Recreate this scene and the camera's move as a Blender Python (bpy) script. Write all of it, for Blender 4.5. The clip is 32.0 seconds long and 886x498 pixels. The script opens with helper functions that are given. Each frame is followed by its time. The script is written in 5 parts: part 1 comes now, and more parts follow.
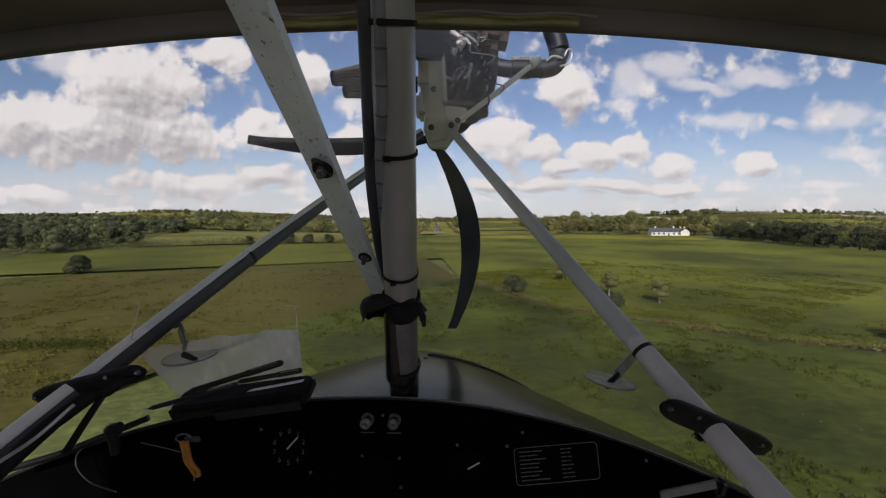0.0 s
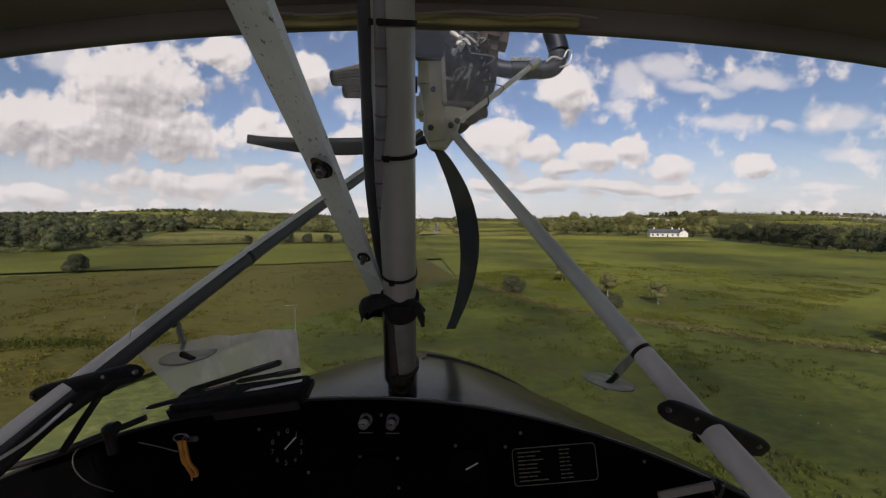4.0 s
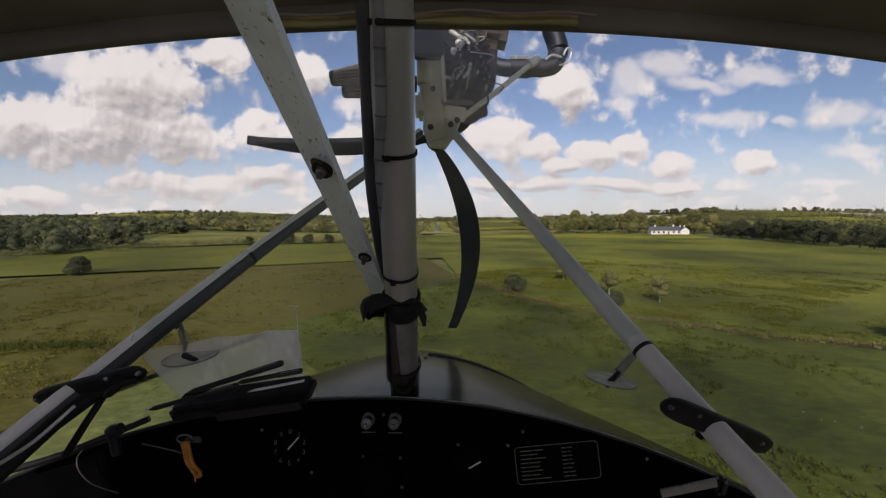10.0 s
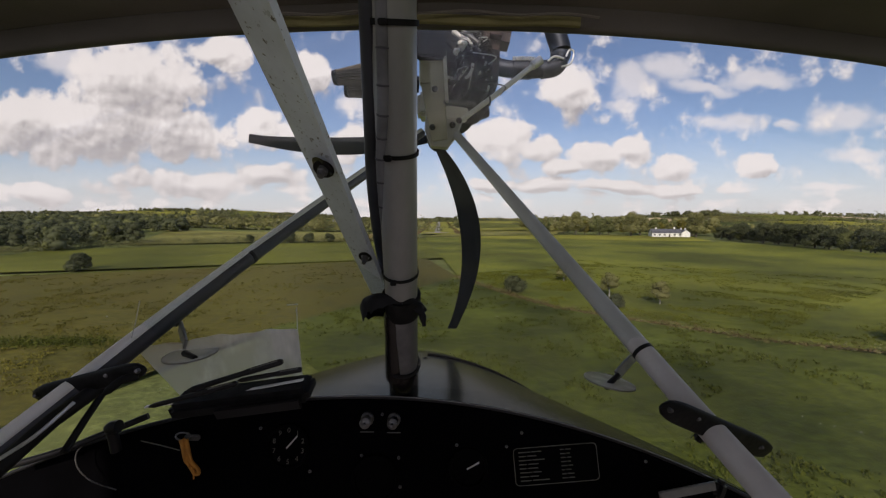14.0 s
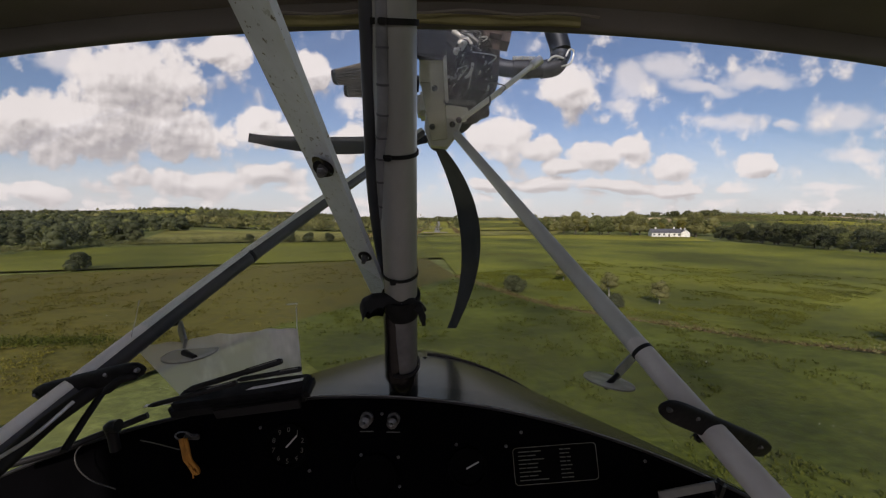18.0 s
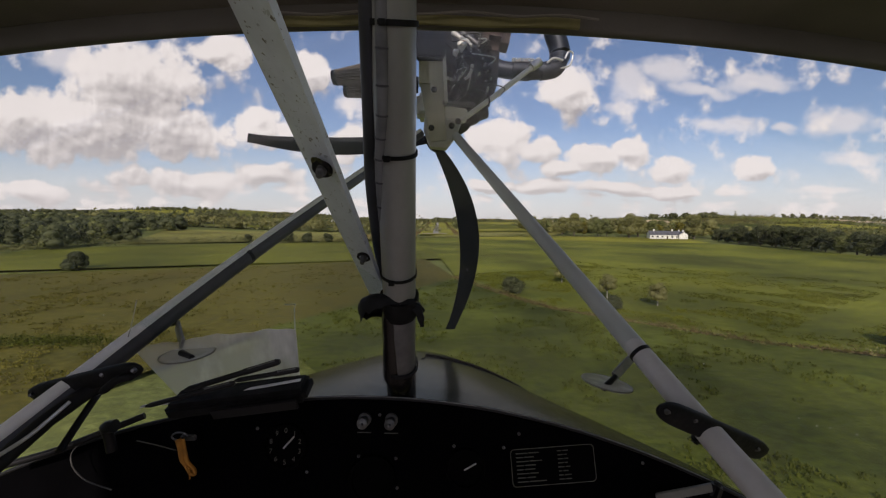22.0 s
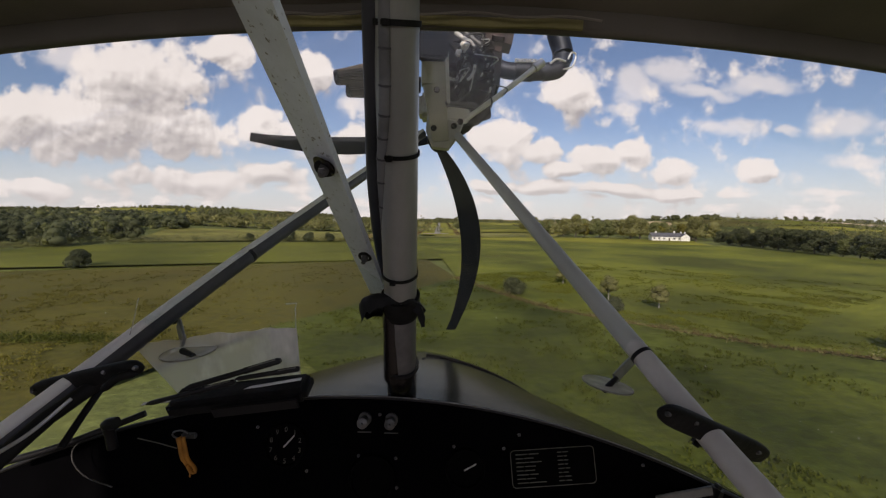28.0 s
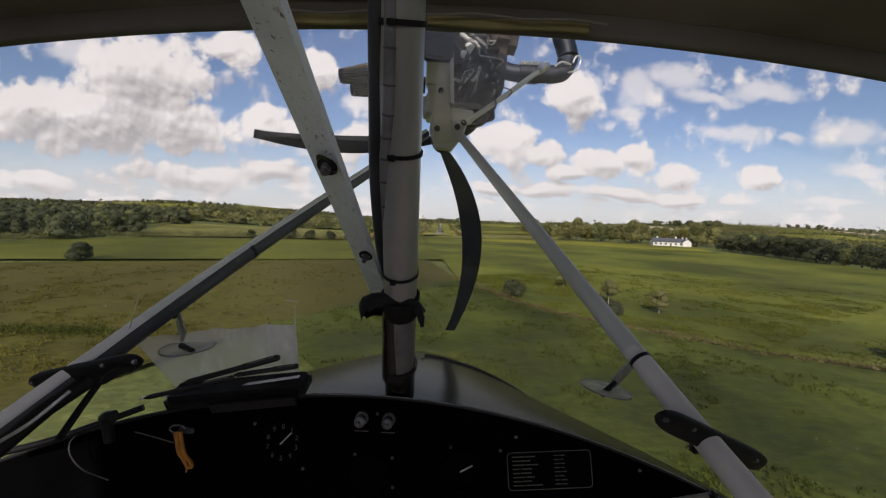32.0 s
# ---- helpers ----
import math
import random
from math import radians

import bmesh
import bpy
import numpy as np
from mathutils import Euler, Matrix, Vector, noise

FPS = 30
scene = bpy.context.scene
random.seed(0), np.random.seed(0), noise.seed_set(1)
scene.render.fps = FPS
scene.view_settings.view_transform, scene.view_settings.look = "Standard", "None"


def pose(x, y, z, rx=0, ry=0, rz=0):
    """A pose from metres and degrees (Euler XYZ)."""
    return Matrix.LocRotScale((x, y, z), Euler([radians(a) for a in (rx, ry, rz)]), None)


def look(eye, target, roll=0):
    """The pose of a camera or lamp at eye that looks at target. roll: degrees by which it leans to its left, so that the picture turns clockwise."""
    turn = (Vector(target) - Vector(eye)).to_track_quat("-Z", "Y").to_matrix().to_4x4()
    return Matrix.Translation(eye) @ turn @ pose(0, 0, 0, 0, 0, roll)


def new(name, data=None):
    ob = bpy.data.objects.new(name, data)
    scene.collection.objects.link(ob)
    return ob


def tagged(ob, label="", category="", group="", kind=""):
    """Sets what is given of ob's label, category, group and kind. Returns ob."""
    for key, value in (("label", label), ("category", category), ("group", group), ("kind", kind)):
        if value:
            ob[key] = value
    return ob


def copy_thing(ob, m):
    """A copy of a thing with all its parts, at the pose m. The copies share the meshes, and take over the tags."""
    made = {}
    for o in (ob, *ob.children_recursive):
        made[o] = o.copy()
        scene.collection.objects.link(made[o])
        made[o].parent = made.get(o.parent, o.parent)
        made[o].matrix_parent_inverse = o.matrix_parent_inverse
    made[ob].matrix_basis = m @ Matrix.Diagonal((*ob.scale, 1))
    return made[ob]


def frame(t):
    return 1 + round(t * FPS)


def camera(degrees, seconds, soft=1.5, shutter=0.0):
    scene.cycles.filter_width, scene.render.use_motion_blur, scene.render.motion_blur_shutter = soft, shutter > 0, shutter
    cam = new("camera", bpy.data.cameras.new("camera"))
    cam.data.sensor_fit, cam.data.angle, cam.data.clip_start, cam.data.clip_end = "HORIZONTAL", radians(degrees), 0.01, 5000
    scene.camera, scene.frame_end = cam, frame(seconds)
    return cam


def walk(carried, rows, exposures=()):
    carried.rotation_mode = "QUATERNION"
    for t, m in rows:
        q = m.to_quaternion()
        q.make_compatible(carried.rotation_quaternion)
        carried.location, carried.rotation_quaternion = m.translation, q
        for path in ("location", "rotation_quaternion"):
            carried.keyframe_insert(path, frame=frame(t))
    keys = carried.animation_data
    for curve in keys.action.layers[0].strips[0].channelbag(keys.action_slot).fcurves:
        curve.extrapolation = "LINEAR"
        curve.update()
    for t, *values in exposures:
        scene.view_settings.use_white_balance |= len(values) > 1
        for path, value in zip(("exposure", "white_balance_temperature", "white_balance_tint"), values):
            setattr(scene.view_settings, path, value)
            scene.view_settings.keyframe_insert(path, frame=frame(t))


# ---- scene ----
# A high-wing microlight on final approach to a grass-edged farm strip, seen from its cabin.
# AIR is the aircraft's own frame: x right, y along the nose, z up, origin at the camera mount.
EYE_HEIGHT = 12.5
NOSE_DOWN = 4.6
AIR = pose(0, 0, EYE_HEIGHT, -NOSE_DOWN, 0, 0)

cam = camera(100.0, 32.0, soft=1.2)
# the mount trembles and slowly leans on the airframe: seconds, pitch, roll, yaw in degrees
TREMBLE = [
    (0, -0.00, 0.16, -0.00),
    (0.5, 0.06, -0.10, -0.08),
    (1, -0.19, 0.61, 0.01),
    (1.5, -0.01, 0.32, -0.06),
    (2, -0.07, 0.45, 0.05),
    (2.5, -0.04, 0.03, 0.05),
    (3, 0.05, 0.18, -0.04),
    (3.5, 0.05, -0.04, -0.18),
    (5.5, 0.01, -0.07, -0.08),
    (6, -0.01, -0.04, 0.02),
    (6.5, 0.02, -0.04, -0.01),
    (7, -0.08, 0.35, -0.05),
    (7.5, -0.09, 0.36, -0.02),
    (8, -0.07, 0.04, -0.02),
    (8.5, -0.02, 0.13, -0.03),
    (9, -0.02, 0.13, -0.03),
    (9.5, 0.03, -0.32, -0.04),
    (10, -0.06, 0.42, -0.01),
    (10.5, 0.03, 0.03, -0.00),
    (11, 0.01, 0.22, -0.01),
    (11.5, 0.03, -0.03, 0.00),
    (12, 0.10, -0.37, -0.02),
    (12.5, -0.10, 0.21, 0.01),
    (13, 0.00, 0.22, 0.01),
    (13.5, 0.04, 0.07, 0.04),
    (14, -0.01, -0.15, 0.07),
    (14.5, 0.08, -0.32, 0.11),
    (16.5, -0.02, -0.07, -0.14),
    (17, -0.07, 0.01, -0.06),
    (17.5, -0.07, -0.29, 0.08),
    (18, -0.07, -0.21, 0.03),
    (18.5, -0.05, 0.24, 0.07),
    (19, 0.02, -0.02, -0.03),
    (19.5, -0.05, 0.29, -0.07),
    (20, 0.03, -0.25, 0.05),
    (20.5, -0.03, 0.15, 0.04),
    (21, -0.03, 0.23, -0.08),
    (21.5, -0.13, 0.48, -0.10),
    (22, 0.09, -0.47, -0.18),
    (22.5, -0.02, -0.15, -0.05),
    (23, -0.01, -0.00, -0.03),
    (23.5, 0.01, -0.24, 0.09),
    (24, -0.05, -0.25, 0.04),
    (24.5, -0.09, -0.40, 0.03),
    (25, -0.03, -0.07, 0.05),
    (25.5, 0.02, -0.31, -0.06),
    (27.5, 0.12, -0.78, 0.07),
    (28, 0.13, -0.89, 0.03),
    (28.5, -0.02, -0.59, 0.08),
    (29, 0.08, -0.88, 0.07),
    (29.5, -0.07, -0.45, 0.06),
    (30, 0.16, -1.07, 0.06),
    (30.5, 0.06, -0.70, 0.05),
    (31, 0.14, -0.73, 0.10),
    (31.5, -0.25, -0.26, 0.11),
    (32, 0.21, -2.11, 0.17),
]
walk(cam, [(t, AIR @ pose(0, 0, 0, 90 + b, c, a)) for t, b, c, a in TREMBLE],
     exposures=[(0.0, 0.08, 6550, 21), (6.0, 0.08, 6700, 22), (12.0, 0.12, 6700, 22), (22.0, 0.12, 6750, 22), (25.5, 0.18, 6900, 22), (28.0, 0.18, 6900, 22), (32.0, 0.16, 6650, 21)])

# ---- world and sun ----
SUN_ELEVATION, SUN_SIDE = 32.0, 11.0      # behind the aircraft, a little to its left


def link(tree, a, b):
    tree.links.new(a, b)


def math_node(tree, op, a, b=None, clamp=False):
    n = tree.nodes.new("ShaderNodeMath")
    n.operation, n.use_clamp = op, clamp
    for i, v in enumerate((a, b)):
        if v is None:
            continue
        if isinstance(v, (int, float)):
            n.inputs[i].default_value = v
        else:
            tree.links.new(v, n.inputs[i])
    return n.outputs[0]


def vec_node(tree, op, a, b=None, out=0):
    n = tree.nodes.new("ShaderNodeVectorMath")
    n.operation = op
    for i, v in enumerate((a, b)):
        if v is None:
            continue
        if isinstance(v, (tuple, list)):
            n.inputs[i].default_value = v
        else:
            tree.links.new(v, n.inputs[i])
    return n.outputs[out]


def noise_node(tree, vec, scale, detail=6.0, rough=0.55, colour=False):
    n = tree.nodes.new("ShaderNodeTexNoise")
    n.inputs["Scale"].default_value = scale
    n.inputs["Detail"].default_value = detail
    n.inputs["Roughness"].default_value = rough
    if vec is not None:
        tree.links.new(vec, n.inputs["Vector"])
    return n.outputs["Color" if colour else "Fac"]


def smooth(tree, v, lo, hi):
    n = tree.nodes.new("ShaderNodeMapRange")
    n.interpolation_type = "SMOOTHSTEP"
    n.inputs["From Min"].default_value, n.inputs["From Max"].default_value = lo, hi
    tree.links.new(v, n.inputs["Value"])
    return n.outputs["Result"]


def mixcol(tree, fac, a, b, blend="MIX"):
    n = tree.nodes.new("ShaderNodeMix")
    n.data_type, n.blend_type = "RGBA", blend
    for i, v in ((0, fac), (6, a), (7, b)):
        if isinstance(v, (int, float)):
            n.inputs[i].default_value = v
        elif isinstance(v, (tuple, list)):
            n.inputs[i].default_value = (*v, 1) if len(v) == 3 else v
        else:
            tree.links.new(v, n.inputs[i])
    return n.outputs[2]


# fair-weather cumulus: bearing slope, height slope, half width, half height
CUMULUS = [
    (-0.801, 0.349, 0.190, 0.119), (-0.942, 0.242, 0.327, 0.109), (-0.705, 0.227, 0.122, 0.076), (-0.569, 0.427, 0.114, 0.049),
    (-1.118, 0.270, 0.137, 0.076), (-0.497, 0.227, 0.122, 0.052), (-0.682, 0.099, 0.198, 0.040), (-1.091, 0.072, 0.129, 0.033),
    (-0.351, 0.378, 0.052, 0.064), (0.158, 0.202, 0.109, 0.055), (0.255, 0.183, 0.061, 0.036), (0.405, 0.168, 0.109, 0.041),
    (0.494, 0.188, 0.064, 0.036), (0.611, 0.146, 0.070, 0.033), (0.324, 0.135, 0.064, 0.021), (0.265, 0.093, 0.091, 0.020),
    (0.460, 0.087, 0.114, 0.017), (0.611, 0.084, 0.084, 0.017), (0.114, 0.095, 0.076, 0.021), (0.833, 0.146, 0.058, 0.030),
    (0.323, 0.338, 0.103, 0.067), (-0.456, 0.117, 0.106, 0.033), (-0.898, 0.024, 0.106, 0.015), (-0.245, 0.198, 0.076, 0.046),
]
# thin ragged scraps of cloud
SCRAPS = [
    (0.495, 0.349, 0.064, 0.058), (0.467, 0.295, 0.046, 0.018), (0.574, 0.389, 0.091, 0.033), (0.679, 0.349, 0.084, 0.020),
    (0.810, 0.371, 0.129, 0.027), (0.751, 0.259, 0.114, 0.026), (0.900, 0.246, 0.036, 0.018), (1.046, 0.270, 0.094, 0.046),
    (1.092, 0.179, 0.091, 0.018), (-0.242, 0.307, 0.046, 0.030), (-0.988, 0.406, 0.091, 0.040), (1.017, 0.087, 0.091, 0.012),
]
world = bpy.data.worlds.new("sky")
scene.world = world
world.use_nodes = True
wt = world.node_tree
wt.nodes.clear()


def lumps(tree, vec, scale):
    """Rounded cells, one at each middle and falling outwards."""
    n = tree.nodes.new("ShaderNodeTexVoronoi")
    n.voronoi_dimensions, n.feature = "2D", "SMOOTH_F1"
    n.inputs["Scale"].default_value, n.inputs["Smoothness"].default_value = scale, 0.35
    link(tree, vec, n.inputs["Vector"])
    return math_node(tree, "SUBTRACT", 0.45, n.outputs["Distance"])


def ovals(g, q, shapes, grow):
    total = None
    for u, v, a, b in shapes:
        d = vec_node(g, "DIVIDE", vec_node(g, "SUBTRACT", q, (u, v, 0)), (a * grow, b * grow, 1))
        d = math_node(g, "SUBTRACT", 1.0, vec_node(g, "LENGTH", d, out=1))
        total = d if total is None else math_node(g, "MAXIMUM", total, d)
    return total


def cloud_group(name, build):
    g = bpy.data.node_groups.new(name, "ShaderNodeTree")
    g.interface.new_socket("Place", in_out="INPUT", socket_type="NodeSocketVector")
    g.interface.new_socket("Density", in_out="OUTPUT", socket_type="NodeSocketFloat")
    gi, go = g.nodes.new("NodeGroupInput"), g.nodes.new("NodeGroupOutput")
    link(g, build(g, gi.outputs[0]), go.inputs[0])
    return g


def wobble(g, p, scale, amount):
    off = vec_node(g, "SUBTRACT", noise_node(g, p, scale, 5.0, 0.6, True), (0.5, 0.5, 0.5))
    return vec_node(g, "ADD", p, vec_node(g, "MULTIPLY", off, amount))


def cumulus(g, p):
    q = wobble(g, p, 4.5, (0.12, 0.085, 0.0))
    total = ovals(g, q, CUMULUS, 1.12)
    # long flat banks low over the horizon
    low = vec_node(g, "MULTIPLY", p, (3.4, 13.0, 1.0))
    bank = math_node(g, "SUBTRACT", noise_node(g, low, 1.6, 6.0, 0.6), 0.48)
    parts = g.nodes.new("ShaderNodeSeparateXYZ")
    link(g, p, parts.inputs[0])
    bank = math_node(g, "MULTIPLY", bank, math_node(g, "SUBTRACT", 1.0, smooth(g, parts.outputs[1], 0.05, 0.13)))
    total = math_node(g, "MAXIMUM", total, math_node(g, "MULTIPLY", bank, 1.7))
    r = wobble(g, p, 18.0, (0.035, 0.030, 0.0))
    bumps = math_node(g, "ADD", math_node(g, "MULTIPLY", lumps(g, r, 9.0), 0.50), math_node(g, "MULTIPLY", lumps(g, r, 21.0), 0.24))
    fine = math_node(g, "MULTIPLY", math_node(g, "SUBTRACT", noise_node(g, p, 17.0, 9.0, 0.62), 0.5), 1.05)
    bumps = math_node(g, "MULTIPLY", math_node(g, "ADD", bumps, fine), smooth(g, total, -0.34, 0.12))
    return math_node(g, "ADD", total, bumps)


def bodies(g, p):
    return ovals(g, wobble(g, p, 4.5, (0.12, 0.085, 0.0)), CUMULUS, 1.12)


def scraps(g, p):
    total = ovals(g, wobble(g, p, 6.0, (0.10, 0.08, 0.0)), SCRAPS, 1.25)
    rag = math_node(g, "SUBTRACT", noise_node(g, vec_node(g, "MULTIPLY", p, (1.0, 1.5, 1.0)), 12.0, 9.0, 0.6), 0.5)
    return math_node(g, "ADD", total, math_node(g, "MULTIPLY", math_node(g, "MULTIPLY", rag, 1.25), smooth(g, total, -0.6, 0.2)))


PUFFS, BODIES, RAGS = (cloud_group(n, f) for n, f in (("cumulus_density", cumulus), ("cumulus_body", bodies), ("scrap_density", scraps)))
tc = wt.nodes.new("ShaderNodeTexCoord")
sep = wt.nodes.new("ShaderNodeSeparateXYZ")
link(wt, tc.outputs["Generated"], sep.inputs[0])
ahead = math_node(wt, "MAXIMUM", math_node(wt, "ABSOLUTE", sep.outputs[1]), 0.12)
comb = wt.nodes.new("ShaderNodeCombineXYZ")
link(wt, math_node(wt, "DIVIDE", sep.outputs[0], ahead), comb.inputs[0])
link(wt, math_node(wt, "DIVIDE", sep.outputs[2], ahead), comb.inputs[1])
place = comb.outputs[0]


def density(vec, group=PUFFS):
    n = wt.nodes.new("ShaderNodeGroup")
    n.node_tree = group
    link(wt, vec, n.inputs[0])
    return n.outputs[0]


sky = wt.nodes.new("ShaderNodeTexSky")
sky.sky_type, sky.sun_disc = "NISHITA", False
sky.sun_elevation, sky.sun_rotation = radians(SUN_ELEVATION), radians(180 + SUN_SIDE)
sky.air_density, sky.dust_density, sky.ozone_density = 1.0, 0.6, 3.0
here = density(place)
above = density(vec_node(wt, "ADD", place, (-0.02, 0.10, 0.0)), BODIES)
cover = smooth(wt, here, 0.03, 0.33)
relief = math_node(wt, "SUBTRACT", density(vec_node(wt, "ADD", place, (-0.008, 0.016, 0.0))), here)
shade = math_node(wt, "ADD", math_node(wt, "MULTIPLY", smooth(wt, above, -0.25, 0.60), 0.62), math_node(wt, "MULTIPLY", relief, 1.7), True)
cloud = mixcol(wt, shade, (7.9, 7.6, 7.3), (3.7, 3.5, 3.45))
near_horizon = smooth(wt, math_node(wt, "SUBTRACT", 0.26, math_node(wt, "DIVIDE", sep.outputs[2], ahead)), 0.0, 0.26)
cloud = mixcol(wt, math_node(wt, "MULTIPLY", near_horizon, 0.55), cloud, (7.1, 6.95, 6.95))
blue = mixcol(wt, 1.0, sky.outputs[0], (0.95, 0.90, 0.92), "MULTIPLY")
blue = mixcol(wt, math_node(wt, "MULTIPLY", near_horizon, 0.72), blue, (6.2, 6.5, 7.0))
veil = math_node(wt, "MULTIPLY", smooth(wt, density(place, RAGS), 0.0, 0.70), 0.72)
blue = mixcol(wt, veil, blue, (7.6, 7.35, 7.2))
background = wt.nodes.new("ShaderNodeBackground")
link(wt, mixcol(wt, math_node(wt, "MULTIPLY", cover, 0.96), blue, cloud), background.inputs[0])
background.inputs[1].default_value = 0.105
out = wt.nodes.new("ShaderNodeOutputWorld")
link(wt, background.outputs[0], out.inputs[0])

sun_data = bpy.data.lights.new("sun", "SUN")
sun_data.energy, sun_data.angle, sun_data.color = 3.0, radians(0.6), (1.0, 0.93, 0.82)
sun = new("sun", sun_data)
sa, se = radians(SUN_SIDE), radians(SUN_ELEVATION)
to_sun = Vector((-math.sin(sa) * math.cos(se), -math.cos(sa) * math.cos(se), math.sin(se)))
sun.matrix_world = look(to_sun * 50, (0, 0, 0))

# ---- materials ----


def material(name, base, rough=0.6, metal=0.0, vary=0.25, scale=8.0, fine=60.0, bump=0.15, bump_scale=120.0,
             second=None, island=0.0, specks=None, coat=0.0, glow_through=0.0, stretch=(1, 1, 1), spec=0.5):
    """A node material: base colour varied at two scales, fine relief, optional second colour, specks and per-piece variation."""
    m = bpy.data.materials.new(name)
    m.use_nodes = True
    t = m.node_tree
    bsdf = t.nodes["Principled BSDF"]
    co = t.nodes.new("ShaderNodeTexCoord").outputs["Object"]
    if stretch != (1, 1, 1):
        co = vec_node(t, "MULTIPLY", co, stretch)
    big, small = noise_node(t, co, scale, 4.0, 0.55), noise_node(t, co, fine, 5.0, 0.65)
    dark = tuple(c * (1 - vary) for c in base)
    light = tuple(min(1, c * (1 + vary)) for c in (second or base))
    col = mixcol(t, smooth(t, big, 0.33, 0.67), dark, light)
    grain = math_node(t, "ADD", 1 - vary * 0.7, math_node(t, "MULTIPLY", small, vary * 1.4))
    col = mixcol(t, 1.0, col, grain, "MULTIPLY")
    if island:
        geo = t.nodes.new("ShaderNodeNewGeometry")
        k = math_node(t, "ADD", 1 - island, math_node(t, "MULTIPLY", geo.outputs["Random Per Island"], 2 * island))
        col = mixcol(t, 1.0, col, k, "MULTIPLY")
    if specks:
        spot = smooth(t, noise_node(t, co, specks[1], 3.0, 0.6), specks[2], specks[2] + 0.05)
        col = mixcol(t, spot, col, specks[0])
    link(t, col, bsdf.inputs["Base Color"])
    r = math_node(t, "ADD", rough - 0.08, math_node(t, "MULTIPLY", small, 0.16), True)
    link(t, r, bsdf.inputs["Roughness"])
    bsdf.inputs["Metallic"].default_value = metal
    bsdf.inputs["Coat Weight"].default_value = coat
    bsdf.inputs["Specular IOR Level"].default_value = spec
    if bump:
        b = t.nodes.new("ShaderNodeBump")
        b.inputs["Strength"].default_value = bump
        b.inputs["Distance"].default_value = 0.3 / bump_scale
        link(t, noise_node(t, co, bump_scale, 3.0, 0.6), b.inputs["Height"])
        link(t, b.outputs[0], bsdf.inputs["Normal"])
    if glow_through:
        # thin cloth: part of the daylight comes through it
        thin, mix = t.nodes.new("ShaderNodeBsdfTranslucent"), t.nodes.new("ShaderNodeMixShader")
        link(t, col, thin.inputs[0])
        mix.inputs[0].default_value = glow_through
        link(t, bsdf.outputs[0], mix.inputs[1])
        link(t, thin.outputs[0], mix.inputs[2])
        link(t, mix.outputs[0], t.nodes["Material Output"].inputs[0])
    return m


def clear_plastic(name, haze, tint=(1, 1, 1), gloss=0.05, scratch=0.0, film_colour=(0.75, 0.78, 0.78)):
    m = bpy.data.materials.new(name)
    m.use_nodes = True
    t = m.node_tree
    t.nodes.clear()
    tr, gl, df = (t.nodes.new("ShaderNodeBsdf" + k) for k in ("Transparent", "Glossy", "Diffuse"))
    tr.inputs[0].default_value = (*tint, 1)
    gl.inputs["Roughness"].default_value = 0.04
    df.inputs[0].default_value = (*film_colour, 1)
    tl = t.nodes.new("ShaderNodeBsdfTranslucent")
    tl.inputs[0].default_value = (*film_colour, 1)
    film = t.nodes.new("ShaderNodeMixShader")
    film.inputs[0].default_value = 0.6
    link(t, df.outputs[0], film.inputs[1])
    link(t, tl.outputs[0], film.inputs[2])
    lw = t.nodes.new("ShaderNodeLayerWeight")
    lw.inputs[0].default_value = 0.5
    sheen_fac = math_node(t, "ADD", gloss * 0.6, math_node(t, "MULTIPLY", math_node(t, "POWER", lw.outputs["Facing"], 4.0), 8 * gloss), True)
    a, b = t.nodes.new("ShaderNodeMixShader"), t.nodes.new("ShaderNodeMixShader")
    co = t.nodes.new("ShaderNodeTexCoord").outputs["Object"]
    smear = smooth(t, noise_node(t, vec_node(t, "MULTIPLY", co, (3.0, 3.0, 1.2)), 2.2, 5.0, 0.6), 0.42, 0.75)
    h = math_node(t, "MULTIPLY", smear, haze)
    if scratch:
        line = smooth(t, noise_node(t, vec_node(t, "MULTIPLY", co, (60.0, 8.0, 8.0)), 3.0, 2.0), 0.70, 0.74)
        h = math_node(t, "ADD", h, math_node(t, "MULTIPLY", line, scratch))
    link(t, math_node(t, "ADD", h, haze * 0.4), a.inputs[0])
    link(t, tr.outputs[0], a.inputs[1])
    link(t, film.outputs[0], a.inputs[2])
    link(t, sheen_fac, b.inputs[0])
    link(t, a.outputs[0], b.inputs[1])
    link(t, gl.outputs[0], b.inputs[2])
    o = t.nodes.new("ShaderNodeOutputMaterial")
    link(t, b.outputs[0], o.inputs[0])
    return m


FABRIC = material("doped_fabric", (0.235, 0.208, 0.192), 0.75, glow_through=0.2, vary=0.2, scale=3, fine=400, bump=0.25, bump_scale=500)
# same roof fabric, darkened to offset the stronger light on the hem
FABRIC_EDGE = material("doped_fabric_toned_down", (0.115, 0.102, 0.094), 0.75, vary=0.2, scale=3, fine=400, bump=0.25, bump_scale=500)
HEM = material("khaki_hem", (0.25, 0.22, 0.10), 0.8, vary=0.2, scale=10, fine=300, bump=0.3, bump_scale=400)
WING_SKIN = material("wing_skin", (0.70, 0.67, 0.58), 0.5, glow_through=0.4, vary=0.12, scale=1.5, fine=200)
MOUNT_PAINT = material("khaki_grey_mount_paint", (0.42, 0.40, 0.31), 0.5, vary=0.15, scale=12, fine=90, bump=0.08)
# dark grey of the cable wraps, and of the left strut's shaded side
STRUT_GREY = material("strut_shade_and_wrap_grey", (0.06, 0.06, 0.066), 0.42, vary=0.2, scale=6, fine=90, bump=0.08)
